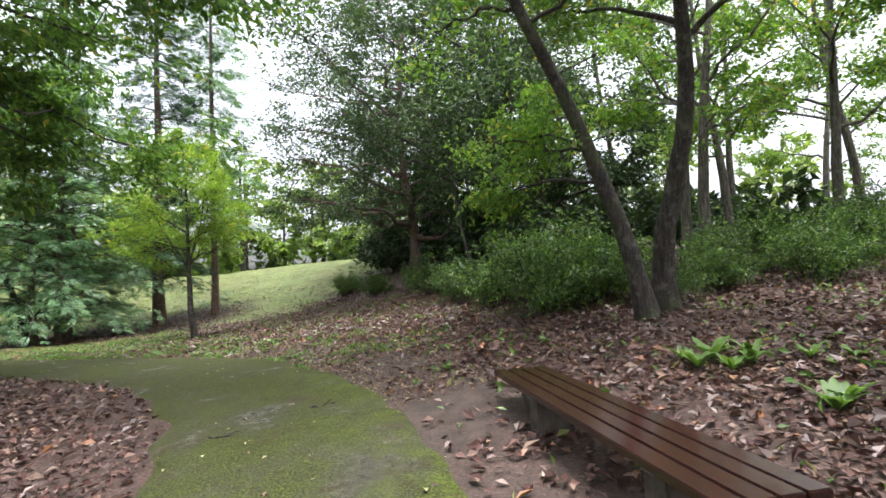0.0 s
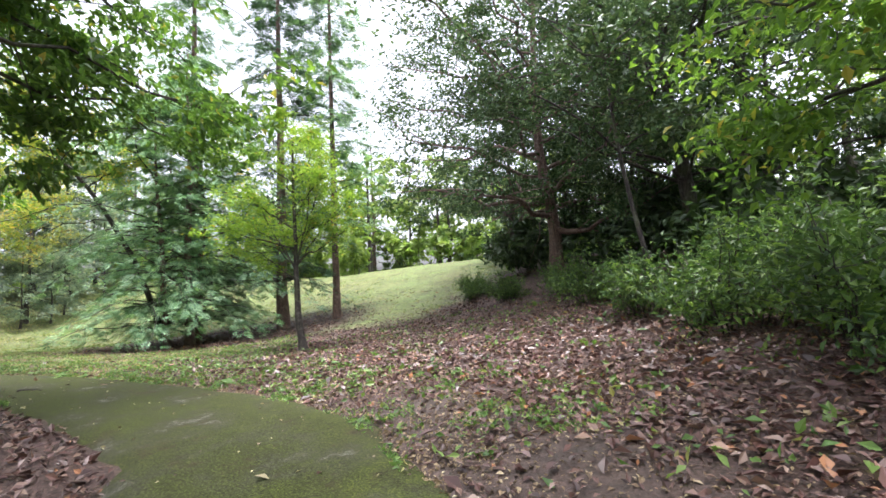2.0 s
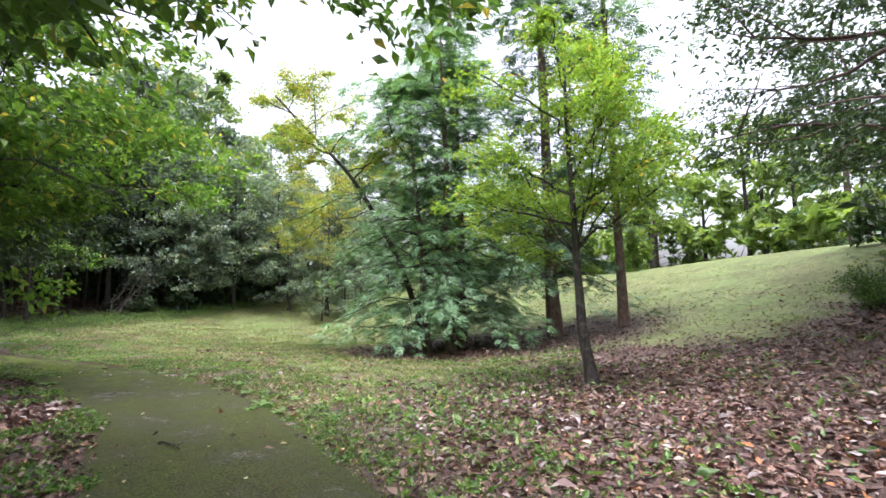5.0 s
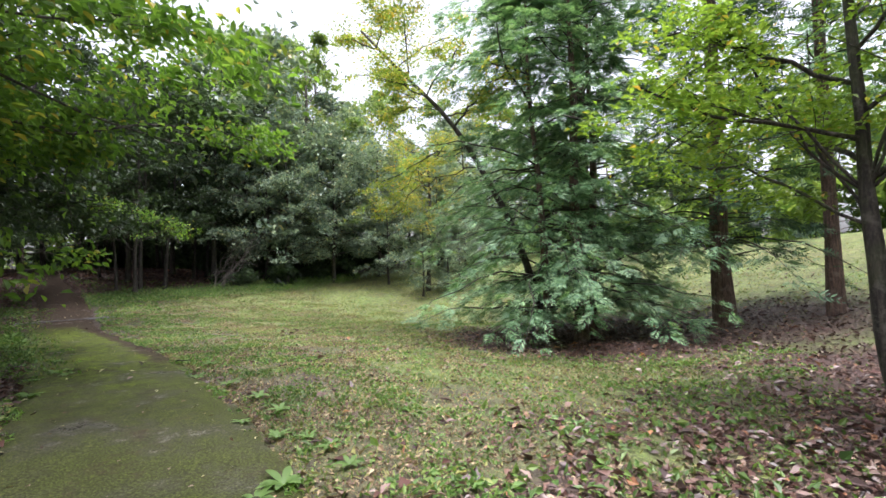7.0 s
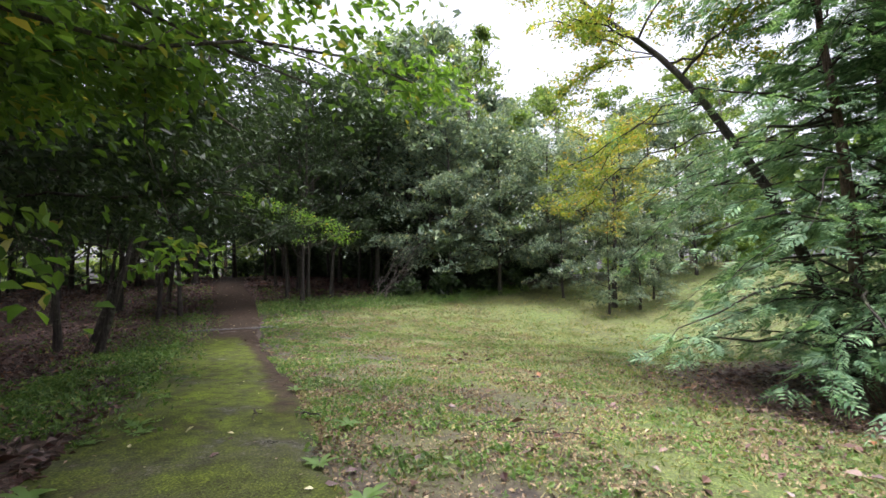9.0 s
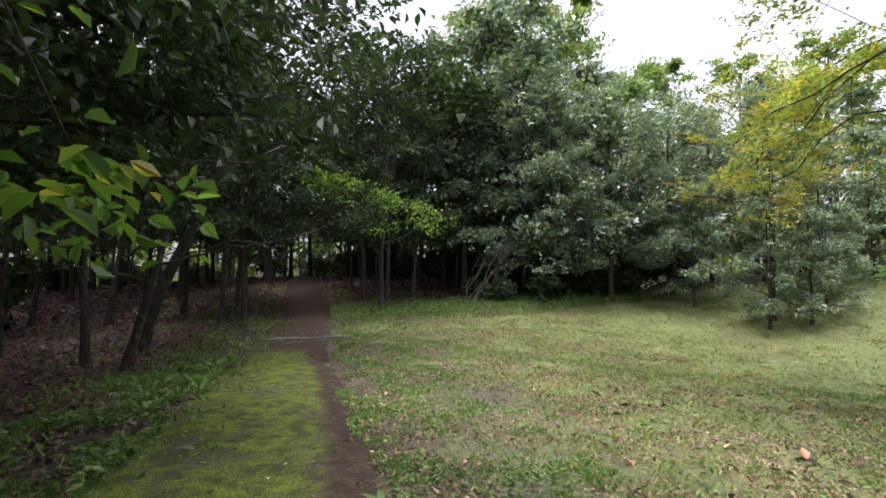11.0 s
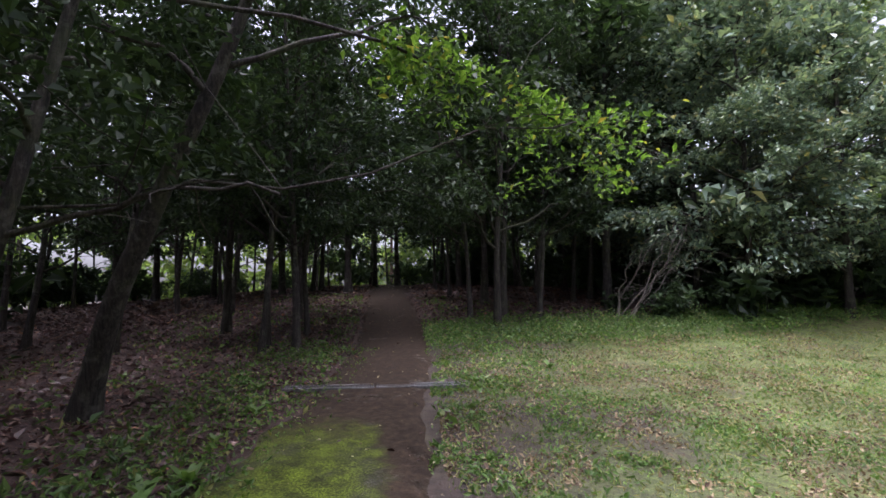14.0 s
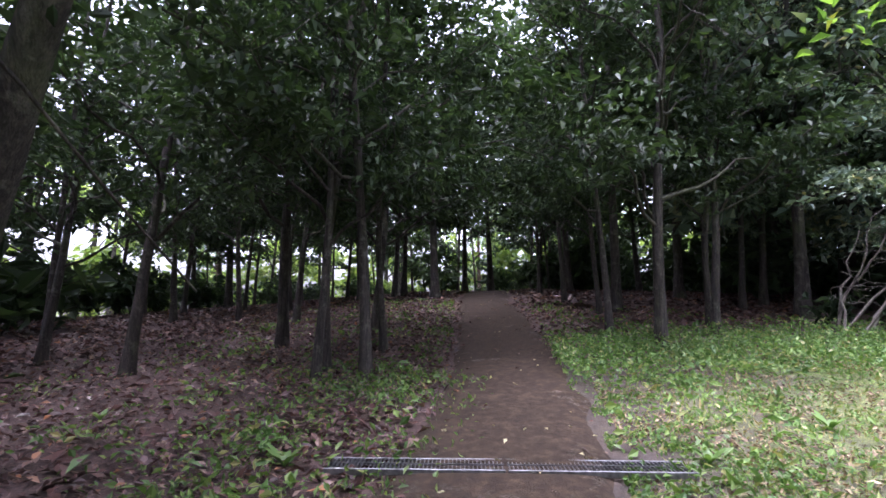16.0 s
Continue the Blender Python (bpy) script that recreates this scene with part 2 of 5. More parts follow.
def path_material():
    """Old concrete under moss: green cushions at the sides, grey wet trodden streaks, red earth showing through."""
    m, nt, bs, out = material("mossy path")
    fine, mid, big = n_noise(nt, 60, 6), n_noise(nt, 5, 6), n_noise(nt, 0.8, 5, 0.65)
    grain = n_noise(nt, 140, 4, 0.7)
    bare = n_ramp(nt, fine, [(0.35, (0.026, 0.024, 0.018)), (0.65, (0.085, 0.078, 0.062))])
    moss = n_ramp(nt, fine, [(0.36, (0.012, 0.014, 0.004)), (0.52, (0.036, 0.043, 0.009)), (0.66, (0.085, 0.096, 0.02))])
    lush = n_ramp(nt, fine, [(0.36, (0.035, 0.05, 0.006)), (0.52, (0.12, 0.165, 0.013)), (0.66, (0.24, 0.32, 0.024))])
    tuft = n_ramp(nt, mid, [(0.36, (0.0,)), (0.6, (1.0,))])
    moss = n_mix(nt, n_mix(nt, 1.0, tuft, n_attr(nt, "lush"), "MULTIPLY"), moss, lush)
    cover = n_ramp(nt, n_noise(nt, 1.1, 8, 0.75), [(0.34, (0.0,)), (0.50, (0.85,)), (0.60, (1.0,))])
    col = n_mix(nt, cover, bare, moss)
    earth = n_ramp(nt, n_noise(nt, 9, 8, 0.75), [(0.32, (0.015, 0.010, 0.007)), (0.5, (0.040, 0.027, 0.017)), (0.68, (0.085, 0.056, 0.036))])
    ragged = n_ramp(nt, n_mix(nt, 0.5, n_noise(nt, 3.0, 6, 0.7), n_attr(nt, "earth")), [(0.42, (0.0,)), (0.58, (1.0,))])
    col = n_mix(nt, ragged, col, earth)
    col = n_mix(nt, 0.7, col, n_ramp(nt, grain, [(0.3, (0.5,)), (0.7, (1.35,))]), "MULTIPLY")
    patch = n_ramp(nt, n_noise(nt, 1.9, 8, 0.75), [(0.56, (0.0,)), (0.66, (0.75,))])
    col = n_mix(nt, patch, col, earth)
    nt.links.new(col, bs.inputs["Base Color"])
    wet = n_ramp(nt, n_noise(nt, 1.1, 8, 0.75), [(0.33, (0.16,)), (0.42, (0.9,))])
    nt.links.new(wet, bs.inputs["Roughness"])
    bs.inputs["Specular IOR Level"].default_value = 0.28
    n_bump(nt, bs, fine, 0.6, 0.02)
    return m


def plain_material(name, stops, scale, rough, stretch=None, bump=0.2, metal=0.0):
    m, nt, bs, out = material(name)
    f = n_noise(nt, scale, 6, 0.6, stretch)
    nt.links.new(n_ramp(nt, f, stops), bs.inputs["Base Color"])
    bs.inputs["Roughness"].default_value = rough
    bs.inputs["Metallic"].default_value = metal
    n_bump(nt, bs, f, bump, 0.01)
    return m


M_GROUND, M_PATH = ground_material(), path_material()
M_SLAT = plain_material("wet brown bench boards", [(0.3, (0.013, 0.006, 0.005)), (0.7, (0.042, 0.018, 0.013))], 6, 0.07, (1.5, 22, 22), 0.08)
M_CONC = plain_material("weathered concrete", [(0.3, (0.04, 0.032, 0.028)), (0.7, (0.12, 0.10, 0.088))], 12, 0.8, None, 0.4)
M_STEEL = plain_material("galvanised steel", [(0.3, (0.10, 0.10, 0.105)), (0.7, (0.27, 0.27, 0.28))], 20, 0.45, None, 0.1, 0.85)


# ---- shape tools ----
def mesh_of(name, verts, faces, mat, smooth=True):
    """A mesh from arrays; every face has the same number of corners."""
    me = bpy.data.meshes.new(name)
    verts, faces = np.asarray(verts, np.float32), np.asarray(faces, np.int32)
    k = faces.shape[1]
    me.vertices.add(len(verts))
    me.vertices.foreach_set("co", verts.ravel())
    me.loops.add(faces.size)
    me.loops.foreach_set("vertex_index", faces.ravel())
    me.polygons.add(len(faces))
    me.polygons.foreach_set("loop_start", np.arange(0, faces.size, k, dtype=np.int32))
    me.polygons.foreach_set("use_smooth", np.full(len(faces), smooth))
    me.update(calc_edges=True)
    me.materials.append(mat)
    return me


def part(name, data, parent, label=""):
    if isinstance(data, tuple):
        bm, mat = data
        me = bpy.data.meshes.new(name)
        bm.to_mesh(me)
        bm.free()
        me.materials.append(mat)
        data = me
    ob = new(name, data)
    ob.parent = parent
    return tagged(ob, label)


def tubes(lines, sides=8):
    """One array mesh of tapered tubes; each line is points (n, 3) and radii (n)."""
    vs, fs, at = [], [], 0
    ang = np.linspace(0, 2 * np.pi, sides, endpoint=False)
    for pts, rad in lines:
        pts, rad = np.asarray(pts, float), np.asarray(rad, float)
        tan = np.gradient(pts, axis=0)
        tan /= np.linalg.norm(tan, axis=1, keepdims=True) + 1e-9
        ref = np.array([1.0, 0.13, 0.07]) if abs(tan[0][0]) < 0.8 else np.array([0.05, 1.0, 0.1])
        u = np.cross(tan, ref)
        u /= np.linalg.norm(u, axis=1, keepdims=True) + 1e-9
        v = np.cross(tan, u)
        ring = pts[:, None] + rad[:, None, None] * (np.cos(ang)[None, :, None] * u[:, None] + np.sin(ang)[None, :, None] * v[:, None])
        vs.append(ring.reshape(-1, 3))
        n = len(pts)
        i, j = np.meshgrid(np.arange(n - 1), np.arange(sides), indexing="ij")
        a, b = i * sides + j, i * sides + (j + 1) % sides
        fs.append(np.stack([a, b, b + sides, a + sides], -1).reshape(-1, 4) + at)
        at += n * sides
    return np.concatenate(vs), np.concatenate(fs)


def unit(v):
    return v / (np.linalg.norm(v, axis=-1, keepdims=True) + 1e-9)


def leaf_arrays(rng, centres, size, aspect=0.5, flat=0.6, droop=0.3, out_from=None, fold=0.18, fine=False):
    """Folded pointed leaves: four corners each, hinged along the midrib."""
    n = len(centres)
    sz = size * rng.uniform(0.6, 1.25, n)[:, None]
    nor = unit(rng.normal(size=(n, 3)) * (1 - flat) + np.array([0, 0, 1.0]) * flat)
    ax = rng.normal(size=(n, 3))
    if out_from is not None:
        ax = unit(ax) * 0.8 + unit(centres - out_from) * 0.8
    ax[:, 2] -= droop
    ax = unit(ax - (ax * nor).sum(1, keepdims=True) * nor)
    side = np.cross(nor, ax)
    base, tip = centres - ax * sz * 0.5, centres + ax * sz * 0.5
    if fine:
        lo, hi = centres - ax * sz * 0.22 + nor * sz * fold * 0.8, centres + ax * sz * 0.16 + nor * sz * fold
        w1, w2 = side * sz * aspect * 0.36, side * sz * aspect * 0.46
        tip = tip - nor * sz * 0.12
        vs = np.stack([base, lo - w1, hi - w2, tip, hi + w2, lo + w1], 1).reshape(-1, 3)
        k = np.arange(n)[:, None] * 6
        fs = np.concatenate([k + np.array(q) for q in ((0, 1, 2), (0, 2, 3), (0, 3, 4), (0, 4, 5))], 1).reshape(-1, 3)
        return vs, fs
    mid = centres - ax * sz * 0.06 + nor * sz * fold
    a, b = mid + side * sz * aspect * 0.5, mid - side * sz * aspect * 0.5
    vs = np.stack([base, b, tip, a], 1).reshape(-1, 3)
    k = np.arange(n)[:, None] * 4
    fs = np.concatenate([k + np.array([0, 1, 2]), k + np.array([0, 2, 3])], 1).reshape(-1, 3)
    return vs, fs


def wiggly(rng, a, b, n, amp, sag=0.0):
    t = np.linspace(0, 1, n)[:, None]
    p = np.asarray(a)[None] * (1 - t) + np.asarray(b)[None] * t
    w = np.cumsum(rng.normal(size=(n, 3)), 0)
    w -= w[0] + (w[-1] - w[0]) * t
    p = p + w * amp
    p[:, 2] += sag * 4 * (t * (1 - t))[:, 0]
    return p


def thing(name, label, category, group="", kind="", m=None):
    ob = tagged(new(name), label, category, group, kind)
    if m is not None:
        ob.matrix_world = m
    return ob


def broadleaf(name, label, seed, spine, r0, r1, low, crown, limbs, leaf_mat, bark, leaves, size, rise=0.35, twig=5,
              spread=0.38, flat=0.55, droop=0.3, aspect=0.5, aim=None, extra=(), m=None, shape="round", category="tree", group="", per_clump=45, fine=False, floor=None, roof=0, limb_sides=6):
    """A broadleaved tree. spine: the trunk's points from its foot; low: the height share at which limbs start;
    crown: how far limbs reach; aim: a side to which limbs lean; extra: further limbs as (share, end point);
    floor: leaves stay above this height; roof: how many large leaf sprays are added on top to shade what lies below."""
    rng = np.random.default_rng(seed)
    root = thing(name, label, category, group, m=m)
    spine = np.asarray(spine, float)
    t = np.linspace(0, 1, 15)
    sx = np.linspace(0, 1, len(spine))
    pts = np.stack([np.interp(t, sx, spine[:, k]) for k in range(3)], 1)
    for _ in range(2):
        pts[1:-1] = (pts[:-2] + 2 * pts[1:-1] + pts[2:]) / 4
    pts[1:] += np.cumsum(rng.normal(size=(14, 3)) * (0.012, 0.012, 0), 0) * r0 * 6
    rad = r0 + (r1 - r0) * t
    rad[0] *= 1.45
    rad[1] *= 1.08
    pts[0, 2] -= 0.12
    part("trunk", mesh_of("trunk", *tubes([(pts, rad)], 12), bark), root)
    top = pts[-1]
    tips, ends, twigs = [], [], []
    for i in range(limbs):
        f = low + (1 - low) * (i + 0.5) / limbs
        k = f * 14
        p = pts[int(k)] + (pts[min(int(k) + 1, 14)] - pts[int(k)]) * (k % 1)
        az = i * 2.4 + rng.uniform(-0.5, 0.5)
        u = (f - low) / (1 - low)
        prof = math.sqrt(max(0.05, 1 - (2 * u - 0.75) ** 2 / 1.7)) if shape == "round" else (1.05 - 0.75 * u)
        d = np.array([math.cos(az), math.sin(az), 0.0])
        if aim is not None:
            d = unit(d + np.asarray(aim))
        ln = crown * prof * rng.uniform(0.75, 1.15)
        ends.append((f, p, p + d * ln + np.array([0, 0, ln * (rise + 0.5 * u) * rng.uniform(0.6, 1.2)])))
    whole = len(ends)
    for f, e in extra:
        k = f * 14
        ends.append((f, pts[int(k)], np.asarray(e, float)))
    for nth, (f, p, e) in enumerate(ends):
        ln = np.linalg.norm(e - p)
        rr = (r0 + (r1 - r0) * f) * (0.5 if nth < whole else 0.26)
        limb = wiggly(rng, p, e, 9, 0.028 * ln, 0.05 * ln)
        for j in range(twig):
            g = 0.3 + 0.68 * (j + rng.uniform(0, 0.8)) / twig
            q = limb[min(8, int(g * 8))]
            dirv = unit(unit(e - p) * 0.7 + rng.normal(size=3) * (0.8, 0.8, 0.45))
            tl = ln * (0.48 - 0.26 * g) * rng.uniform(0.7, 1.3) + 0.2
            tw = wiggly(rng, q, q + dirv * tl, 5, 0.03 * tl, 0.03 * tl)
            twigs.append((tw, np.linspace(max(0.008, rr * 0.3), 0.005, 5)))
            tips.append(tw[1:])
        tips.append(limb[5:])
        part("limb", mesh_of("limb", *tubes([(limb, np.linspace(rr, 0.012, 9))], limb_sides), bark), root)
    if twigs:
        tagged(part("twigwork", mesh_of("twigwork", *tubes(twigs, 3), bark), root), kind="stuff")
    tips = np.concatenate(tips)
    # leaves gather in flat sprays of uneven size, with gaps between them
    clumps = max(40, leaves // per_clump)
    heart = tips[rng.integers(0, len(tips), clumps)] + rng.normal(size=(clumps, 3)) * spread * 0.55
    share = rng.lognormal(0, 0.7, clumps)
    idx = rng.choice(clumps, leaves, p=share / share.sum())
    girth = spread * rng.uniform(0.45, 1.0, clumps)[idx, None]
    tilt = rng.normal(size=(clumps, 2))[idx] * 0.25
    off = rng.normal(size=(leaves, 3)) * girth * (1, 1, 0.38)
    off[:, 2] += (off[:, :2] * tilt).sum(1) - 0.35 * np.hypot(off[:, 0], off[:, 1]) * droop
    c = heart[idx] + off
    if floor is not None:
        low_z = floor + 0.35 * np.sin(1.7 * c[:, 0]) * np.sin(1.3 * c[:, 1] + 1)
        c = c[c[:, 2] > low_z]
    vs, fs = leaf_arrays(rng, c, size, aspect, flat, droop, pts[8], 0.18, fine)
    if roof:
        az, rr = rng.uniform(0, 6.28, roof), crown * 1.05 * np.sqrt(rng.uniform(0, 1, roof))
        rc = np.stack([top[0] + rr * np.cos(az), top[1] + rr * np.sin(az), top[2] * (1.0 - 0.15 * (rr / crown) ** 2) + rng.uniform(-0.6, 0.6, roof)], 1)
        va, fa = leaf_arrays(rng, rc, max(size, 0.3), 0.6, 0.7, 0.2, None, 0.18, fine)
        fs = np.concatenate([fs, fa + len(vs)])
        vs = np.concatenate([vs, va])
    part("crown", mesh_of("crown", vs, fs, leaf_mat, False), root)
    return root


def frond_arrays(rng, foot_pts, axis, length, pairs=6):
    """Flat feathered sprays: a tapering row of leaflets on both sides of a drooping midrib."""
    n = len(foot_pts)
    nor = unit(rng.normal(size=(n, 3)) * 0.45 + np.array([0, 0, 1.0]))
    side = unit(np.cross(nor, axis))
    nor = np.cross(axis, side)
    vs = []
    for k in range(pairs):
        g = (k + 0.4) / pairs
        q = foot_pts + axis * length * g - np.array([0, 0, 1.0]) * length * 0.32 * g * g
        for sg in ((-1, 1) if k < pairs - 1 else (0,)):
            w = length * (0.40 * (1 - g) ** 0.7 + 0.10) * rng.uniform(0.7, 1.2, (n, 1))
            d = unit(axis * 0.9 + side * sg * rng.uniform(0.7, 1.0, (n, 1)) - np.array([0, 0, 0.22]))
            t = np.cross(nor, d)
            m = q + d * w * 0.45
            vs.append(np.stack([q, m - t * w * 0.145 + nor * w * 0.03, q + d * w, m + t * w * 0.145 + nor * w * 0.03], 1))
    vs = np.stack(vs, 1).reshape(-1, 3)
    k = np.arange(len(vs) // 4)[:, None] * 4
    return vs, np.concatenate([k + np.array([0, 1, 2]), k + np.array([0, 2, 3])], 1).reshape(-1, 3)


def conifer(name, label, seed, height, r0, low, reach, tiers, per, leaf_mat, bark, fronds, size, sag=0.25, m=None, aim=None, trunks=1, category="conifer", group="", pairs=6, power=0.8, joined=False):
    """A cypress: uneven whorls of drooping branches that carry flat hanging fronds."""
    rng = np.random.default_rng(seed)
    root = thing(name, label, category, group, m=m)
    tr = []
    for k in range(trunks):
        off = np.array([0.75 * math.cos(2.2 * k), 0.75 * math.sin(2.2 * k), 0]) * (k > 0)
        top = np.array([off[0] * 1.6, off[1] * 1.6, height * (1 - 0.1 * k)])
        p = wiggly(rng, off + (0, 0, -0.6), top, 10, 0.04)
        rr = np.linspace(r0 * (1 - 0.15 * k), 0.02, 10)
        rr[0] *= 1.3
        part("trunk", mesh_of("trunk", *tubes([(p, rr)], 10), bark), root)
        tr.append(p)
    lines, feet, ways, sizes = [], [], [], []
    each = max(5, fronds // (tiers * per))
    for i in range(tiers):
        f = (i / max(1, tiers - 1)) ** 1.2
        for j in range(per):
            z = low + (height * 0.97 - low) * f + rng.uniform(-0.7, 0.7) * (height - low) / tiers
            p0 = tr[(i + j) % trunks]
            k = max(0.2, min(8.8, (z + 0.6) / (p0[-1][2] + 0.6) * 9))
            p = p0[int(k)] + (p0[int(k) + 1] - p0[int(k)]) * (k % 1)
            az = j * 2 * math.pi / per + i * 1.1 + rng.uniform(-0.6, 0.6)
            d = np.array([math.cos(az), math.sin(az), 0])
            if aim is not None:
                d = unit(d + np.asarray(aim))
            ln = reach * (1 - f) ** power * rng.uniform(0.35, 1.1) * (1 + 0.25 * math.sin(2 * az + 1.3 * z)) + 0.4
            ln = min(ln, reach * 1.02)
            e = p + d * ln + np.array([0, 0, -sag * ln * rng.uniform(-0.6, 1.7)])
            e[2] = max(e[2], 0.55)
            b = wiggly(rng, p, e, 8, 0.025 * ln, 0.12 * ln)
            lines.append((b, np.linspace(max(0.01, 0.009 * ln), 0.004, 8)))
            if not joined:
                part("limb", mesh_of("limb", *tubes(lines[-1:], 4), M_BARK), root)
            side = np.array([-d[1], d[0], 0])
            g = 0.12 + 0.88 * rng.uniform(0, 1, each) ** 0.8
            at = np.minimum(g * 7, 6.999)
            q = b[at.astype(int)] + (b[at.astype(int) + 1] - b[at.astype(int)]) * (at % 1)[:, None]
            sw = rng.uniform(-1.3, 1.3, (each, 1))
            feet.append(q + side * sw * 0.25 * (1.12 - g)[:, None] * ln - np.array([0, 0, 1.0]) * np.abs(sw) * 0.07 * ln * rng.uniform(0.2, 1.4, (each, 1)))
            ways.append(unit(d * 0.8 + side * sw + np.stack([np.zeros(each), np.zeros(each), rng.uniform(-0.5, 0.15, each)], 1)))
            sizes.append(size * rng.uniform(0.55, 1.3, (each, 1)))
    if joined:
        tagged(part("branchwork", mesh_of("branchwork", *tubes(lines, 4), bark), root), kind="stuff")
    vs, fs = frond_arrays(rng, np.concatenate(feet), np.concatenate(ways), np.concatenate(sizes), pairs)
    part("crown", mesh_of("crown", vs, fs, leaf_mat, False), root)
    return root


# ---- the lie of the land ----
# gentle swells on a ten metre grid: column x, then (y, height)
SWELLS = {
    -50: [(-20, 0.74), (-10, 0.95), (0, 0.11), (10, 0.23), (20, 0.06), (30, 0.74)],
    -40: [(-20, 0.28), (-10, 0.41), (0, 0.63), (10, 0.46), (20, 1.61), (30, 1.23)],
    -30: [(-20, 0.27), (-10, 0.28), (0, 0.79), (10, -0.90), (20, -1.53), (30, 0.31), (40, 0.84)],
    -20: [(-20, 0.59), (-10, -0.71), (0, -0.81), (10, 0.57), (20, 0.06), (30, 0.42), (40, 1.52)],
    -10: [(-20, 0.24), (-10, 0.08), (0, 0.56), (10, 1.03), (20, -2.22), (30, 0.59), (40, 0.88)],
    0: [(-10, 0.75), (0, -1.33), (10, -0.48), (20, 0.77), (30, 1.78), (40, 1.02)],
    10: [(0, 0.54), (10, 0.59), (20, 0.55)],
}


def land(x, y):
    x, y = np.asarray(x, float), np.asarray(y, float)
    z = np.zeros(np.broadcast(x, y).shape)
    for cx, col in SWELLS.items():
        for cy, a in col:
            z = z + a * np.exp(-((x - cx) ** 2 + (y - cy) ** 2) / 162.0)
    return z


def H(x, y):
    return float(land(x, y))


TRACK = np.array([(6.5, -3), (4.6, 0.5), (3.1, 3.2), (2.1, 5.0), (1.0, 6.7), (-0.6, 8.4), (-2.9, 9.75), (-5.3, 10.1), (-7.8, 9.95), (-10, 9.6), (-12, 8.75),
                  (-14.3, 7.6), (-17.5, 5.9), (-20.6, 4.0), (-23, 2.7), (-25.2, 1.65), (-27.1, 0.75), (-29.7, -0.8), (-34.5, -4), (-42, -8), (-52, -13)])


def track_dist(x, y):
    """Distance to the path's middle line, positive on the meadow's side, and how far along it."""
    best, sign, along, run = np.full(np.shape(x), 1e9), np.ones(np.shape(x)), np.zeros(np.shape(x)), 0.0
    for a, b in zip(TRACK[:-1], TRACK[1:]):
        d = b - a
        ln = np.hypot(*d)
        t = np.clip(((x - a[0]) * d[0] + (y - a[1]) * d[1]) / ln**2, 0, 1)
        ex, ey = x - a[0] - t * d[0], y - a[1] - t * d[1]
        r = np.hypot(ex, ey)
        near = r < best
        best = np.where(near, r, best)
        sign = np.where(near, np.where(d[0] * ey - d[1] * ex < 0, 1.0, -1.0), sign)
        along = np.where(near, run + t * ln, along)
        run += ln
    return best * sign, along


def step(a, b, x):
    t = np.clip((x - a) / (b - a), 0, 1)
    return t * t * (3 - 2 * t)


def zones(x, y):
    """How much litter and how much lawn lies at a place."""
    d, _ = track_dist(x, y)
    east = (x + 8.5) * 0.707 + (y - 11.5) * 0.707
    litter_east = step(-2.2, 2.6, east) * (1 - step(21.0, 24.0, y - 0.35 * (x + 10))) 
    litter_east = np.maximum(litter_east, step(-4.5, -1, x) * (y < 16))
    litter_east = np.maximum(litter_east, step(-12.5, -8.5, x) * step(12, 15, y))
    litter_east = litter_east * (1 - 0.6 * step(3.0, 1.2, d) * step(-3.5, -1.5, x) * (d > 0))
    wood = step(-0.5, 1.8, -(x + 28.7) * 0.737 - (y - 1.7) * 0.677)
    wood = wood * (1 - step(-50, -54, x)) * (1 - step(-16, -22, y) * step(-34, -40, x))
    south = step(0.4, 0.9, -d) * (1 - step(-52, -56, x)) * (1 - step(-24, -30, y))
    cyp = 1 - step(3.0, 5.5, np.hypot(x + 19.3, y - 17.8))
    cyp2 = 1 - step(1.5, 4.5, np.hypot(x + 17.5, y - 22))
    ragged = 0.35 * np.sin(1.9 * x + 1.3 * y) * np.sin(2.3 * y - 0.8 * x) + 0.25 * np.sin(4.7 * x + 2.0) * np.sin(5.3 * y)
    litter_east = np.clip(litter_east + ragged * 4 * litter_east * (1 - litter_east), 0, 1)
    litter = np.clip(np.maximum.reduce([litter_east, wood, south, cyp, cyp2 * 0.8]), 0, 1)
    bare = step(3.0, 1.2, d) * step(-3.5, -1.5, x) * (d > 0)
    worn = np.sin(1.1 * x + 0.7 * y) * np.sin(0.9 * y - 0.6 * x + 1) + 0.6 * np.sin(2.3 * x - 1.1 * y) * np.sin(2.9 * y + 1.7 * x)
    worn = step(0.05, 0.75, worn) * step(7.5, 3.0, d) + step(1.9, 1.15, d) * step(-17, -20, x)
    return litter, np.clip((1 - litter * 1.05 - bare - 0.6 * worn) * (1 - 0.55 * step(5.0, 1.5, d)), 0, 1)


def graded(lo, hi, stepsize, far):
    core = np.arange(lo, hi + 0.01, stepsize)
    grow = stepsize * np.cumsum(1.35 ** np.arange(1, 60))
    grow = grow[grow < far]
    return np.concatenate([lo - grow[::-1], core, hi + grow])


gx, gy = graded(-46, 14, 0.4, 900), graded(-16, 40, 0.4, 900)
X, Y = np.meshgrid(gx, gy, indexing="ij")
rough = np.array([[noise.noise((x * 0.9, y * 0.9, 0)) * 0.045 + noise.noise((x * 0.3, y * 0.3, 5)) * 0.05 for y in gy] for x in gx])
D, S = track_dist(X, Y)
Z = land(X, Y) + rough * step(0.9, 1.8, np.abs(D)) - 0.03 * (1 - step(1.1, 1.7, np.abs(D)))
nx, ny = len(gx), len(gy)
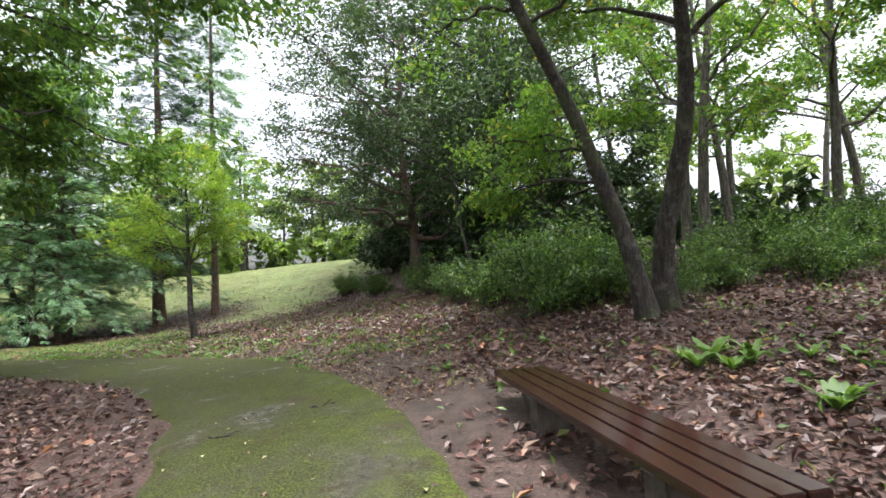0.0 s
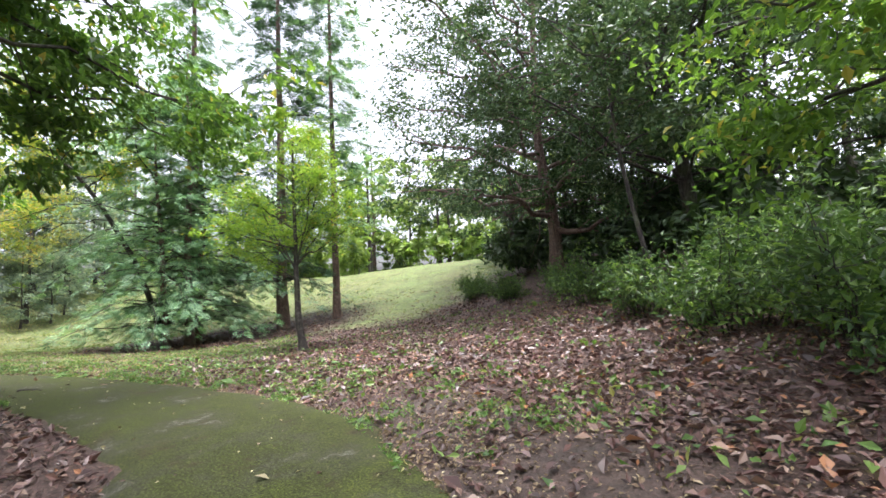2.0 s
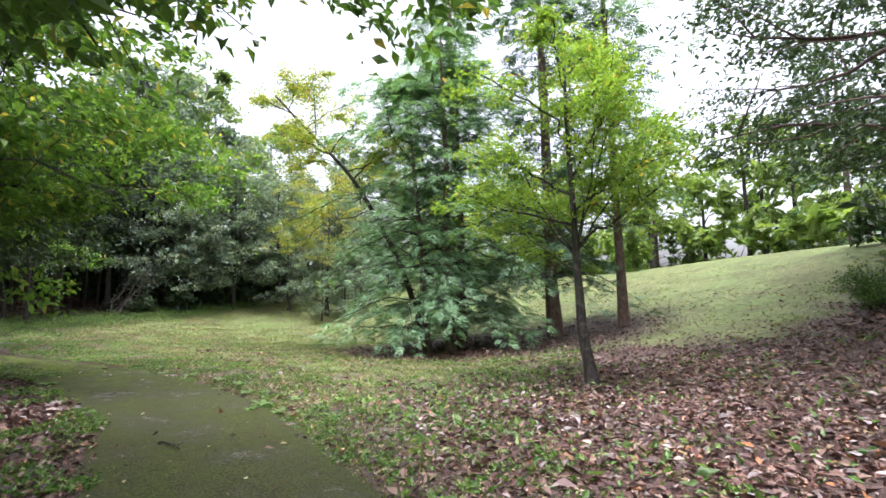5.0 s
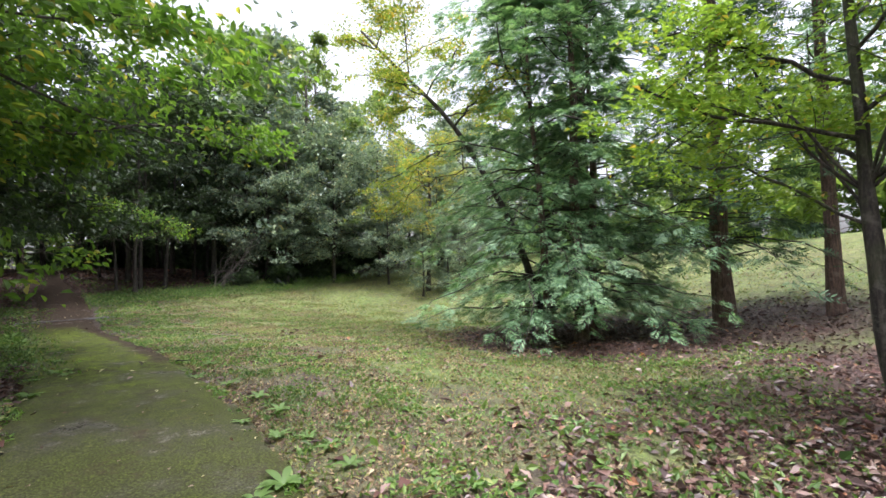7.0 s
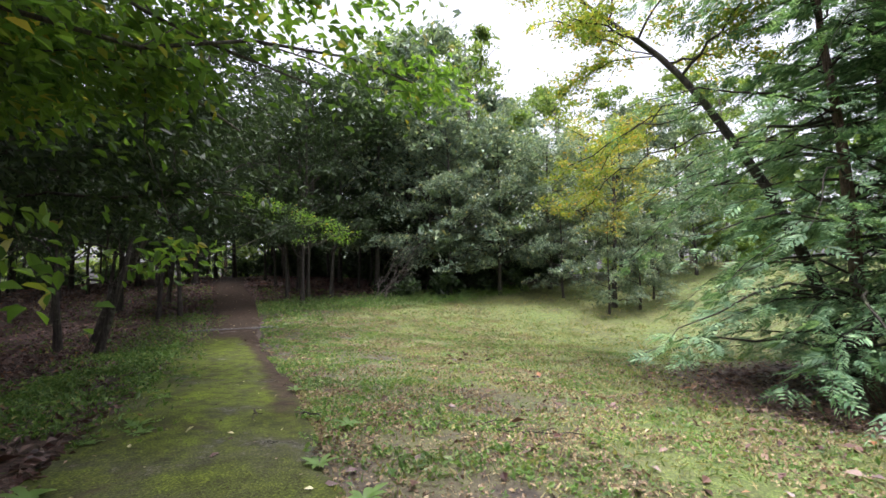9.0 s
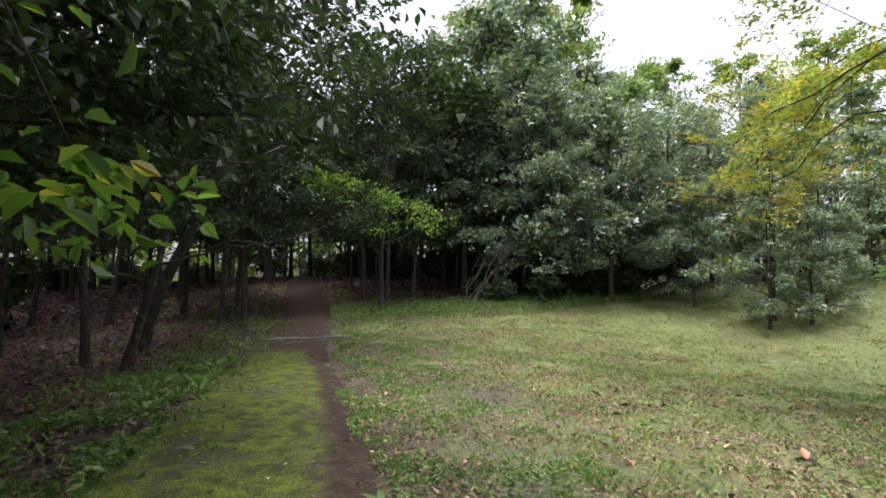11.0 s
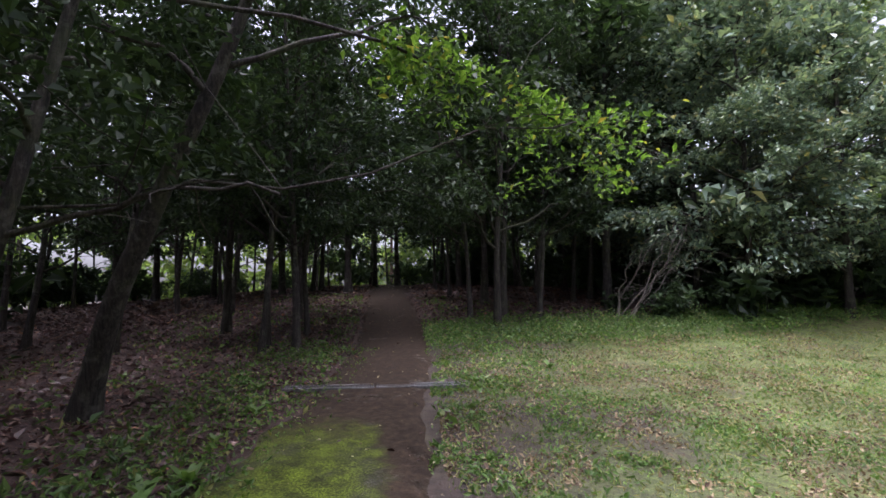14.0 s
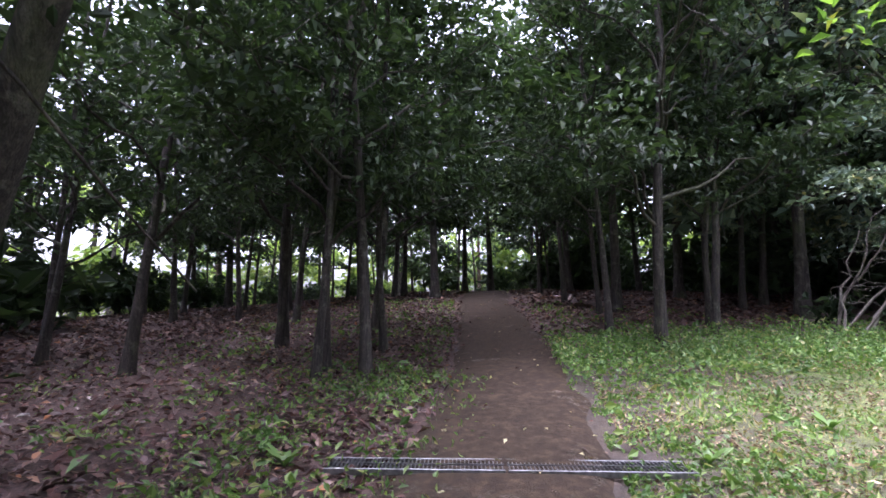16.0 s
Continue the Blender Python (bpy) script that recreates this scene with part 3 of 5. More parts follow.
i, j = np.meshgrid(np.arange(nx - 1), np.arange(ny - 1), indexing="ij")
k = i * ny + j
gm = mesh_of("ground", np.stack([X, Y, Z], -1).reshape(-1, 3), np.stack([k, k + ny, k + ny + 1, k + 1], -1).reshape(-1, 4), M_GROUND)
lit, law = zones(X, Y)
for nm, w in (("litter", lit), ("lawn", law)):
    gm.attributes.new(nm, "FLOAT", "POINT").data.foreach_set("value", w.astype(np.float32).ravel())
tagged(new("ground", gm), "woodland floor of leaf litter, soil and lawn", "ground", kind="structure")


def ground_at(x, y):
    """The ground's height, bumps included."""
    d, _ = track_dist(x, y)
    bumps = np.array([noise.noise((a * 0.9, b * 0.9, 0)) * 0.045 + noise.noise((a * 0.3, b * 0.3, 5)) * 0.05 for a, b in zip(x, y)])
    return land(x, y) + bumps * step(0.9, 1.8, np.abs(d)) - 0.03 * (1 - step(1.1, 1.7, np.abs(d)))


def make_path():
    """The path: a thin crowned ribbon with a ragged edge."""
    seg = np.hypot(*np.diff(TRACK, axis=0).T)
    run = np.concatenate([[0], np.cumsum(seg)])
    s = np.arange(0, run[-1], 0.2)
    c = np.stack([np.interp(s, run, TRACK[:, k]) for k in range(2)], 1)
    for _ in range(12):
        c[1:-1] = (c[:-2] + 2 * c[1:-1] + c[2:]) / 4
    tan = unit(np.gradient(c, axis=0))
    nor = np.stack([tan[:, 1], -tan[:, 0]], 1)
    cross = np.linspace(-1, 1, 13)
    wl = 1.08 + np.array([noise.noise((a * 1.3, 0, 3)) * 0.2 + noise.noise((a * 5, 0, 3)) * 0.12 for a in s])
    wr = 1.08 + np.array([noise.noise((a * 1.3, 9, 3)) * 0.2 + noise.noise((a * 5, 9, 3)) * 0.12 for a in s])
    narrow = 1 - 0.22 * step(34, 39, s)
    half = np.where(cross[None] < 0, wl[:, None], wr[:, None]) * narrow[:, None]
    p = c[:, None] + nor[:, None] * (cross[None] * half)[..., None]
    z = land(p[..., 0], p[..., 1]) + 0.022 - 0.07 * np.abs(cross[None]) ** 8
    n, m = len(s), len(cross)
    i, j = np.meshgrid(np.arange(n - 1), np.arange(m - 1), indexing="ij")
    k = i * m + j
    me = mesh_of("path", np.concatenate([p, z[..., None]], -1).reshape(-1, 3), np.stack([k, k + 1, k + m + 1, k + m], -1).reshape(-1, 4), M_PATH)
    earth = np.clip(step(36, 40, s)[:, None] + 0 * cross[None] + 0.75 * step(25, 31, s)[:, None] * step(0.3, 0.75, cross)[None], 0, 1)
    lush = np.clip(1.2 * step(24, 31, s)[:, None] * (1 - 0.45 * np.abs(cross[None])) + 0.5 * step(0.1, 0.8, cross)[None] * (1 - step(13, 16, s))[:, None] * 0.6 + 0.12, 0, 1)
    for nm, w in (("earth", earth), ("lush", lush)):
        me.attributes.new(nm, "FLOAT", "POINT").data.foreach_set("value", w.astype(np.float32).ravel())
    tagged(new("path", me), "mossy old concrete path turning to bare earth", "path", kind="structure")


make_path()


def foot(x, y, turn=0.0, scale=1.0):
    return Matrix.LocRotScale((x, y, H(x, y)), Euler((0, 0, turn)), (scale, scale, scale))


def rel(x, y, pts):
    """World points as seen from a foot on the ground at x, y."""
    return [(a - x, b - y, c - H(x, y)) for a, b, c in pts]


# ---- the bench beside the path ----
def make_bench():
    a, b = Vector((2.075, 8.08, 0)), Vector((3.46, 5.83, 0))
    run = b - a
    length = run.length
    base = 0.05
    ang = math.atan2(run.y, run.x)
    root = thing("park_bench", "wet brown slatted bench on thick concrete legs", "bench", m=pose(a.x, a.y, base, 0, 0, math.degrees(ang)))
    top = 0.48 - base
    wid, gap = 0.112, 0.012
    for k in range(4):
        bm = bmesh.new()
        bmesh.ops.create_cube(bm, size=1, matrix=Matrix.Translation((length / 2, wid / 2 + k * (wid + gap), top - 0.022)) @ Matrix.Diagonal((length, wid, 0.044, 1)))
        bmesh.ops.bevel(bm, geom=bm.edges[:], offset=0.006, segments=2, affect="EDGES")
        part("slat", (bm, M_SLAT), root)
    for x in (0.80, length - 0.45):
        bm = bmesh.new()
        bmesh.ops.create_cube(bm, size=1, matrix=Matrix.Translation((x, 0.245, (top - 0.044 - 0.1) / 2)) @ Matrix.Diagonal((0.17, 0.40, top - 0.044 + 0.1, 1)))
        for v in bm.verts:
            if v.co.z < 0:
                v.co.x = x + (v.co.x - x) * 1.12
        bmesh.ops.bevel(bm, geom=bm.edges[:], offset=0.012, segments=2, affect="EDGES")
        part("leg", (bm, M_CONC), root, "weathered concrete block leg")
    for x in (0.80, length - 0.45):
        bm = bmesh.new()
        bmesh.ops.create_cube(bm, size=1, matrix=Matrix.Translation((x, 0.245, top - 0.052)) @ Matrix.Diagonal((0.10, 0.46, 0.016, 1)))
        part("bracket", (bm, M_STEEL), root)


make_bench()


# ---- the drain across the path ----
def make_drain():
    a, j, b = Vector((-24.06, 0.80, 0)), Vector((-24.78, 1.90, 0)), Vector((-25.50, 3.02, 0))
    for p, q in ((a, j), (j, b)):
        run = q - p
        ln = run.length - 0.02
        root = thing("drain_grating", "galvanised steel drain grating set across the path", "drain", "drain gratings",
                     m=pose(p.x, p.y, max(H(p.x, p.y), H(q.x, q.y)) + 0.024, 0, 0, math.degrees(math.atan2(run.y, run.x))))
        for y in (-0.125, 0.125):
            bm = bmesh.new()
            bmesh.ops.create_cube(bm, size=1, matrix=Matrix.Translation((ln / 2, y, -0.015)) @ Matrix.Diagonal((ln, 0.022, 0.045, 1)))
            bmesh.ops.bevel(bm, geom=bm.edges[:], offset=0.003, segments=1, affect="EDGES")
            part("side_rail", (bm, M_STEEL), root)
        n = int(ln / 0.03)
        for k in range(n):
            if k == 0:
                bm = bmesh.new()
                bmesh.ops.create_cube(bm, size=1, matrix=Matrix.Diagonal((0.007, 0.23, 0.03, 1)))
                bar = part("bar", (bm, M_STEEL), root)
            else:
                bar = part("bar", bar.data, root)
            bar.location = (0.015 + k * ln / n, 0, -0.012)
        bm = bmesh.new()
        bmesh.ops.create_cube(bm, size=1, matrix=Matrix.Translation((ln / 2, 0, 0.0)) @ Matrix.Diagonal((ln, 0.012, 0.014, 1)))
        part("cross_bar", (bm, M_STEEL), root)


make_drain()

# ---- trees beside the bench ----
x0, y0 = 3.54, 11.45
broadleaf("oak_tree", "leaning oak with ridged bark beside the bench", 11,
          rel(x0, y0, [(3.54, 11.45, H(x0, y0)), (3.42, 11.48, 1.28), (3.24, 11.45, 2.04), (3.0, 11.35, 2.73), (2.79, 11.2, 3.36), (2.53, 10.95, 4.04), (2.28, 10.66, 4.64), (2.08, 10.4, 5.12), (1.7, 9.9, 6.2), (1.2, 9.4, 7.6), (0.9, 9.2, 9.0)]),
          0.138, 0.05, 0.62, 2.6, 12, M_OAK, M_BARK, 12000, 0.12, roof=350, spread=0.32,
          extra=[(0.33, (-2.7, 0.9, 2.2)), (0.36, (-2.3, 0.2, 3.0)), (0.42, (-3.0, 1.6, 3.4)), (0.45, (-1.6, 2.2, 3.8))], m=foot(x0, y0), group="oaks by the bench")
x0, y0 = 3.82, 11.9
broadleaf("oak_tree", "upright oak with a bent trunk and ridged bark", 12,
          rel(x0, y0, [(3.8, 11.9, H(x0, y0)), (3.76, 11.8, 1.4), (3.86, 11.75, 2.0), (4.02, 11.68, 2.5), (4.18, 11.5, 3.19), (4.26, 11.27, 3.92), (4.18, 11.03, 4.55), (4.16, 10.7, 5.3), (4.2, 10.6, 7.5), (4.2, 10.6, 9.5)]),
          0.17, 0.06, 0.62, 2.6, 12, M_OAK, M_BARK, 12000, 0.12, roof=450, spread=0.34, m=foot(x0, y0), group="oaks by the bench")

# slender trees behind the bench, some forked
slim = []
for s, (fx, fy) in enumerate([(0.5, 0.2), (-0.4, 0.5), (0.1, -0.4)]):
    slim.append(broadleaf("slender_tree", "slender pale-barked tree with an open leafy top", 20 + s,
                          [(0, 0, 0), (fx * 0.2, fy * 0.2, 2.5), (fx, fy, 6), (fx * 1.5, fy * 1.5, 10.5)], 0.15, 0.035, 0.36, 2.5, 12, M_OAK, M_BARKGREY,
                          4200, 0.165, rise=0.5, spread=0.35, m=foot((5.0, 6.3, 8.6)[s], (16.0, 20.0, 19.0)[s]), group="slender trees behind the bench"))
rng = np.random.default_rng(5)
for s, (x, y, sc) in enumerate([(4.7, 16.6, 0.9), (9.6, 16.5, 1.1), (11.5, 15.5, 1.0), (13.0, 19.5, 1.1), (10.5, 22.5, 1.1), (7.4, 25.0, 1.1), (3.4, 26.5, 1.15), (14.5, 14.0, 1.0), (16, 24, 1.2), (12, 30, 1.2), (6, 33, 1.3), (18, 17, 1.1)]):
    copy_thing(slim[s % 3], foot(x, y, rng.uniform(0, 6.28), sc))

# the dark evergreen oaks on the slope
broadleaf("evergreen_oak", "dense dark evergreen oak with drooping outer branches", 31, [(0, 0, 0), (0.1, 0, 2), (-0.3, -0.3, 5), (-0.1, -0.6, 9), (0, -0.4, 12.5)], 0.30, 0.06, 0.22, 7.2, 30, M_EVER, M_BARKRED,
          38000, 0.165, rise=0.02, twig=8, spread=0.45, droop=0.6, aim=(-0.12, -0.3, 0), floor=1.5, roof=900, m=foot(-5.9, 24.9), group="evergreen oaks on the slope")
broadleaf("evergreen_oak", "dark evergreen oak with a thick grey trunk and high boughs", 32, [(0, 0, 0), (-0.1, 0, 2), (-0.35, -0.3, 4), (-0.5, -0.6, 7), (-0.6, -0.4, 9.5)], 0.25, 0.06, 0.4, 5.8, 24, M_EVER, M_BARK,
          26000, 0.15, rise=0.06, twig=8, spread=0.45, droop=0.55, aim=(-0.3, -0.25, 0), floor=3.2, roof=900, extra=[(0.3, (-3.6, -4.6, 5.6)), (0.33, (-5.0, -2.2, 4.7)), (0.3, (2.2, -4.0, 5.2))], m=foot(-0.6, 21.7), group="evergreen oaks on the slope")
grove = broadleaf("evergreen_oak", "shaded evergreen oak with a bare dark trunk", 33, [(0, 0, 0), (0.1, 0.1, 2), (0.4, 0, 5), (0.5, 0.2, 10)], 0.22, 0.06, 0.34, 5.4, 16, M_EVER, M_BARK,
                  9000, 0.25, rise=0.1, twig=6, spread=0.5, droop=0.5, floor=3.0, roof=900, limb_sides=5, m=foot(0.45, 21.2, 0, 0.8), group="evergreen oaks on the slope")
# the last three, rooted out of view, are added to shade the bench side
for x, y, sc, tn in [(-10.2, 30.0, 1.1, 2.2), (-3.0, 29.0, 1.2, 4.0), (-3.2, 25.2, 0.9, 0.4), (1.2, 24.0, 0.75, 5.0), (-7.2, 29.2, 1.1, 0.6), (8.8, 7.3, 0.85, 1.0), (12.0, 10.6, 0.8, 2.0), (8.2, 1.6, 0.95, 3.0)]:
    copy_thing(grove, foot(x, y, tn, sc))
broadleaf("slender_tree", "thin dark tree leaning in the shade of the grove", 34, [(0, 0, 0), (-0.35, 0.1, 1.5), (-0.7, 0.2, 3.5), (-0.9, 0.3, 6.0)], 0.06, 0.025, 0.6, 1.6, 7, M_EVER, M_BARK, 2200, 0.16, rise=0.4, m=foot(-0.75, 17.4))


# ---- bushes ----
def bush(name, label, seed, rad, height, stems, leaves, size, mat, m, group="", flat=0.5, aspect=0.45):
    rng = np.random.default_rng(seed)
    root = thing(name, label, "bush", group, m=m)
    lines, tips = [], []
    for i in range(stems):
        az, rr = rng.uniform(0, 6.28), rad * math.sqrt(rng.uniform(0.05, 1))
        b = np.array([math.cos(az), math.sin(az), 0]) * rr * 0.35
        e = np.array([math.cos(az) * rr, math.sin(az) * rr, height * (1 - 0.55 * (rr / rad) ** 2) * rng.uniform(0.4, 1.3)])
        ln = wiggly(rng, b + (0, 0, -0.1), e, 8, 0.04, 0.12 * height)
        lines.append((ln, np.linspace(0.014, 0.004, 8)))
        tips.append(ln[2:])
        for j in range(4):
            q = ln[2 + j]
            w = wiggly(rng, q, q + rng.normal(size=3) * (0.3, 0.3, 0.12), 4, 0.02)
            lines.append((w, np.linspace(0.006, 0.003, 4)))
            tips.append(w)
    tagged(part("stemwork", mesh_of("stemwork", *tubes(lines, 3), M_BARK), root), kind="stuff")
    tips = np.concatenate(tips)
    c = tips[rng.integers(0, len(tips), leaves)] + rng.normal(size=(leaves, 3)) * (0.12, 0.12, 0.08)
    part("foliage", mesh_of("foliage", *leaf_arrays(rng, c, size, aspect, flat, 0.35), mat, False), root)
    return root


bushes = [bush("understorey_bush", "loose light-green bush of thin arching stems", 50 + s, 1.35, 1.4, 26, 3300, 0.115, M_BUSH, foot(x, y), "bushes under the oaks")
          for s, (x, y) in enumerate([(1.9, 12.9), (0.7, 14.3)])]
rng = np.random.default_rng(6)
for s, (x, y, sc) in enumerate([(2.9, 13.4, 1.0), (2.2, 15.0, 1.1), (-0.7, 16.2, 0.85), (4.9, 13.5, 0.6), (6.2, 13.3, 0.72), (7.6, 12.9, 0.75), (5.6, 15.0, 0.95), (9.2, 13.0, 0.8), (7.4, 15.4, 0.9), (11.0, 12.4, 0.7), (10.2, 15.0, 0.9), (-2.4, 18.6, 0.9),
                               (-4.4, 21.6, 0.8), (-6.9, 22.6, 0.75), (1.2, 17.2, 1.2), (12.5, 13.8, 1.1), (-9.5, 24.5, 0.8), (3.9, 12.6, 0.55), (9.0, 17.5, 1.2), (12, 17.5, 1.3)]):
    copy_thing(bushes[s % 2], foot(x, y, rng.uniform(0, 6.28), sc))

# ---- the small lime-green tree, the pine and the cypresses ----
x0, y0 = -10.1, 16.1
broadleaf("lime_green_tree", "small lime-green tree with a dark forked trunk", 61,
          [(0, 0, 0), (-0.16, -0.02, 0.8), (-0.22, 0.0, 1.6), (-0.36, 0.05, 2.4), (-0.3, 0.05, 3.2), (-0.45, 0.1, 4.9), (-0.4, 0.1, 6.2)], 0.11, 0.03, 0.5, 2.1, 12, M_MAPLE, M_BARK, 17000, 0.10,
          rise=0.35, spread=0.24, flat=0.7, droop=0.15, twig=6, extra=[(0.5, (0.75, 0.45, 4.9)), (0.52, (1.2, -0.3, 5.2)), (0.55, (-1.9, -0.9, 4.1)), (0.5, (-1.8, -0.5, 4.7)), (0.45, (-2.3, -0.6, 3.2)), (0.48, (-2.0, 0.4, 3.8)), (0.5, (1.5, 0.5, 4.3))], m=foot(x0, y0))
conifer("red_pine", "straight reddish conifer trunk with a thin high crown", 71, 23.0, 0.19, 4.6, 2.9, 30, 5, M_CYPRESS, M_BARKRED, 3800, 0.5, sag=0.2, m=foot(-16.7, 23.4), category="tree", pairs=5)
conifer("cypress_tree", "tall dark cypress with a bare lower trunk", 72, 23.0, 0.28, 2.3, 4.0, 32, 5, M_CYPDARK, M_BARKRED, 5200, 0.5, sag=0.22, m=foot(-18.4, 21.6), group="cypresses", pairs=5)
conifer("cypress_tree", "broad cypress with sweeping blue-green branches to the ground", 73, 12.5, 0.2, 0.8, 4.2, 28, 9, M_CYPRESS, M_BARKRED, 13500, 0.36, sag=0.3, m=foot(-19.0, 17.4), aim=(0.05, -0.12, 0), trunks=3, group="cypresses", power=0.5, pairs=6)
conifer("cypress_tree", "tall cypress rising behind its broad neighbour", 74, 24.0, 0.26, 1.6, 4.3, 32, 5, M_CYPRESS, M_BARKRED, 5200, 0.5, sag=0.24, m=foot(-21.8, 19.2), group="cypresses", pairs=5)
x0, y0 = -19.9, 16.9
broadleaf("yellowing_tree", "leaning tree with yellowing leaves among the cypresses", 81,
          rel(x0, y0, [(-19.9, 16.9, H(x0, y0)), (-20.2, 16.0, 2.5), (-20.5, 15.2, 4.2), (-20.8, 14.2, 6.1), (-21.3, 13.0, 7.4), (-22.0, 11.6, 9.2)]), 0.12, 0.035, 0.55, 2.5, 10, M_TURNING, M_BARK, 15000, 0.11,
          rise=0.3, spread=0.25, flat=0.65, extra=[(0.5, (-5.2, -3.8, 5.2)), (0.48, (-4.7, -4.2, 4.2)), (0.55, (-5.6, -3.4, 6.2)), (0.52, (-4.0, -5.0, 4.9)), (0.7, (-1.0, -5.5, 8.0)), (0.65, (-3.4, -4.6, 7.4))], m=foot(x0, y0))
broadleaf("yellowing_tree", "small tree with layered golden leaves behind the meadow", 82, [(0, 0, 0), (0.1, 0.1, 2), (0, 0.2, 4), (0.1, 0.1, 6.2)], 0.1, 0.03, 0.4, 2.3, 12, M_YELLOW, M_BARK, 5200, 0.12,
          rise=0.12, spread=0.26, flat=0.75, floor=2.4, m=foot(-33.2, 15.6, 0, 1.3))
# ---- trees whose branches hang over the path ----
x0, y0 = -3.4, 5.0
broadleaf("path_oak", "spreading oak with branches hanging over the path", 91, [(0, 0, 0), (0, 0.1, 2), (-0.3, 0.5, 4.5), (-0.5, 0.9, 8), (-0.5, 1, 10)], 0.2, 0.05, 0.45, 4.0, 13, M_OAKHALFSHADE, M_BARK, 34000, 0.15, rise=0.25, spread=0.3, droop=0.5,
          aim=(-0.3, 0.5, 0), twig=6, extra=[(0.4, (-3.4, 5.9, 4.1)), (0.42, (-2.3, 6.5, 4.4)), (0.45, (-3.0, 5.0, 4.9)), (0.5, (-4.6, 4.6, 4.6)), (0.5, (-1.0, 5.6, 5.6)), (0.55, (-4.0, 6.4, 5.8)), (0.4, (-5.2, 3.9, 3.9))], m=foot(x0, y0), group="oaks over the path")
x0, y0 = -10.3, 3.6
broadleaf("path_oak", "dark-trunked oak with low leafy boughs over the path", 92, [(0, 0, 0), (0, 0.1, 2), (-0.4, 0.6, 4), (-0.7, 1.0, 7.5), (-0.8, 1.2, 10)], 0.2, 0.05, 0.4, 4.2, 15, M_OAK, M_BARK, 34000, 0.13, fine=True, rise=0.2, spread=0.3, droop=0.55,
          aim=(-0.45, 0.45, 0), twig=7, extra=[(0.36, rel(x0, y0, [(-14.3, 7.3, 4.3)])[0]), (0.4, rel(x0, y0, [(-15.1, 8.3, 3.6)])[0]), (0.45, rel(x0, y0, [(-15.2, 9.5, 5.0)])[0]), (0.42, rel(x0, y0, [(-15.9, 9.3, 3.9)])[0]),
                                          (0.38, rel(x0, y0, [(-12.2, 9.0, 4.2)])[0]), (0.36, rel(x0, y0, [(-15.6, 7.2, 3.3)])[0]), (0.5, rel(x0, y0, [(-11.5, 9.2, 5.6)])[0])], m=foot(x0, y0), group="oaks over the path")
x0, y0 = -15.2, 1.6
broadleaf("path_oak", "shaded oak with boughs drooping toward the path", 93, [(0, 0, 0), (0, 0.1, 2), (-0.2, 0.4, 4), (-0.4, 0.6, 7.5), (-0.5, 0.8, 10)], 0.17, 0.05, 0.3, 3.8, 16, M_OAKSHADE, M_BARK, 30000, 0.13, fine=True, roof=500, rise=0.12, spread=0.32, droop=0.5,
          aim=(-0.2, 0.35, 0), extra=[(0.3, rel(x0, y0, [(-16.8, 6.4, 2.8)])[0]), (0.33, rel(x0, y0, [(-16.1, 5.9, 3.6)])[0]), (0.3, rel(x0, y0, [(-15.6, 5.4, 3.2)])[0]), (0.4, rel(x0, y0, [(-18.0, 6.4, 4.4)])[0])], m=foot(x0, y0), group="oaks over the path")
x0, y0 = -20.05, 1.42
lean = broadleaf("path_oak", "thin leaning oak at the edge of the wood", 94, rel(x0, y0, [(-20.05, 1.42, H(x0, y0)), (-20.15, 1.55, 0.6), (-20.24, 1.7, 1.3), (-20.3, 1.82, 1.9), (-20.45, 1.95, 3.0), (-20.8, 2.1, 5.5), (-21.0, 2.1, 7.5)]), 0.088, 0.018, 0.36, 2.3, 10, M_OAKSHADE, M_BARK, 10000, 0.115, fine=True, floor=2.5, aim=(0.3, -0.4, 0), rise=0.1, spread=0.3, droop=0.5,
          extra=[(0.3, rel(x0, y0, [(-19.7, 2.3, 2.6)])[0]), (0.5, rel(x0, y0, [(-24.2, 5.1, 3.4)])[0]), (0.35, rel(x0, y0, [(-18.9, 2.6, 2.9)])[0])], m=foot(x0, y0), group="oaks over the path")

# its one bough lit from the opening; brighter leaf colour carries that light
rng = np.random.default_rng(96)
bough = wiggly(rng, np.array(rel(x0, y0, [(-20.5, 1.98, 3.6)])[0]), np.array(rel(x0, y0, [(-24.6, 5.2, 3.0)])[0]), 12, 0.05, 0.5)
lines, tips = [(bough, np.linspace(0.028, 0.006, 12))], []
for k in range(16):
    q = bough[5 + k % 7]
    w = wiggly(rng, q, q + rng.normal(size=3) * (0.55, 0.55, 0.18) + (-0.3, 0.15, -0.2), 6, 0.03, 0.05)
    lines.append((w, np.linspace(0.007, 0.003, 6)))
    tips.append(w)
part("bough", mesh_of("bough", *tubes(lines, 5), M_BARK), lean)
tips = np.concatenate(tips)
part("lit_foliage", mesh_of("lit_foliage", *leaf_arrays(rng, tips[rng.integers(0, len(tips), 1500)] + rng.normal(size=(1500, 3)) * (0.14, 0.14, 0.08), 0.11, 0.5, 0.6, 0.3), M_OAK, False), lean, "leaves of the lit bough, painted brighter green")

x0, y0 = -22.15, -0.5
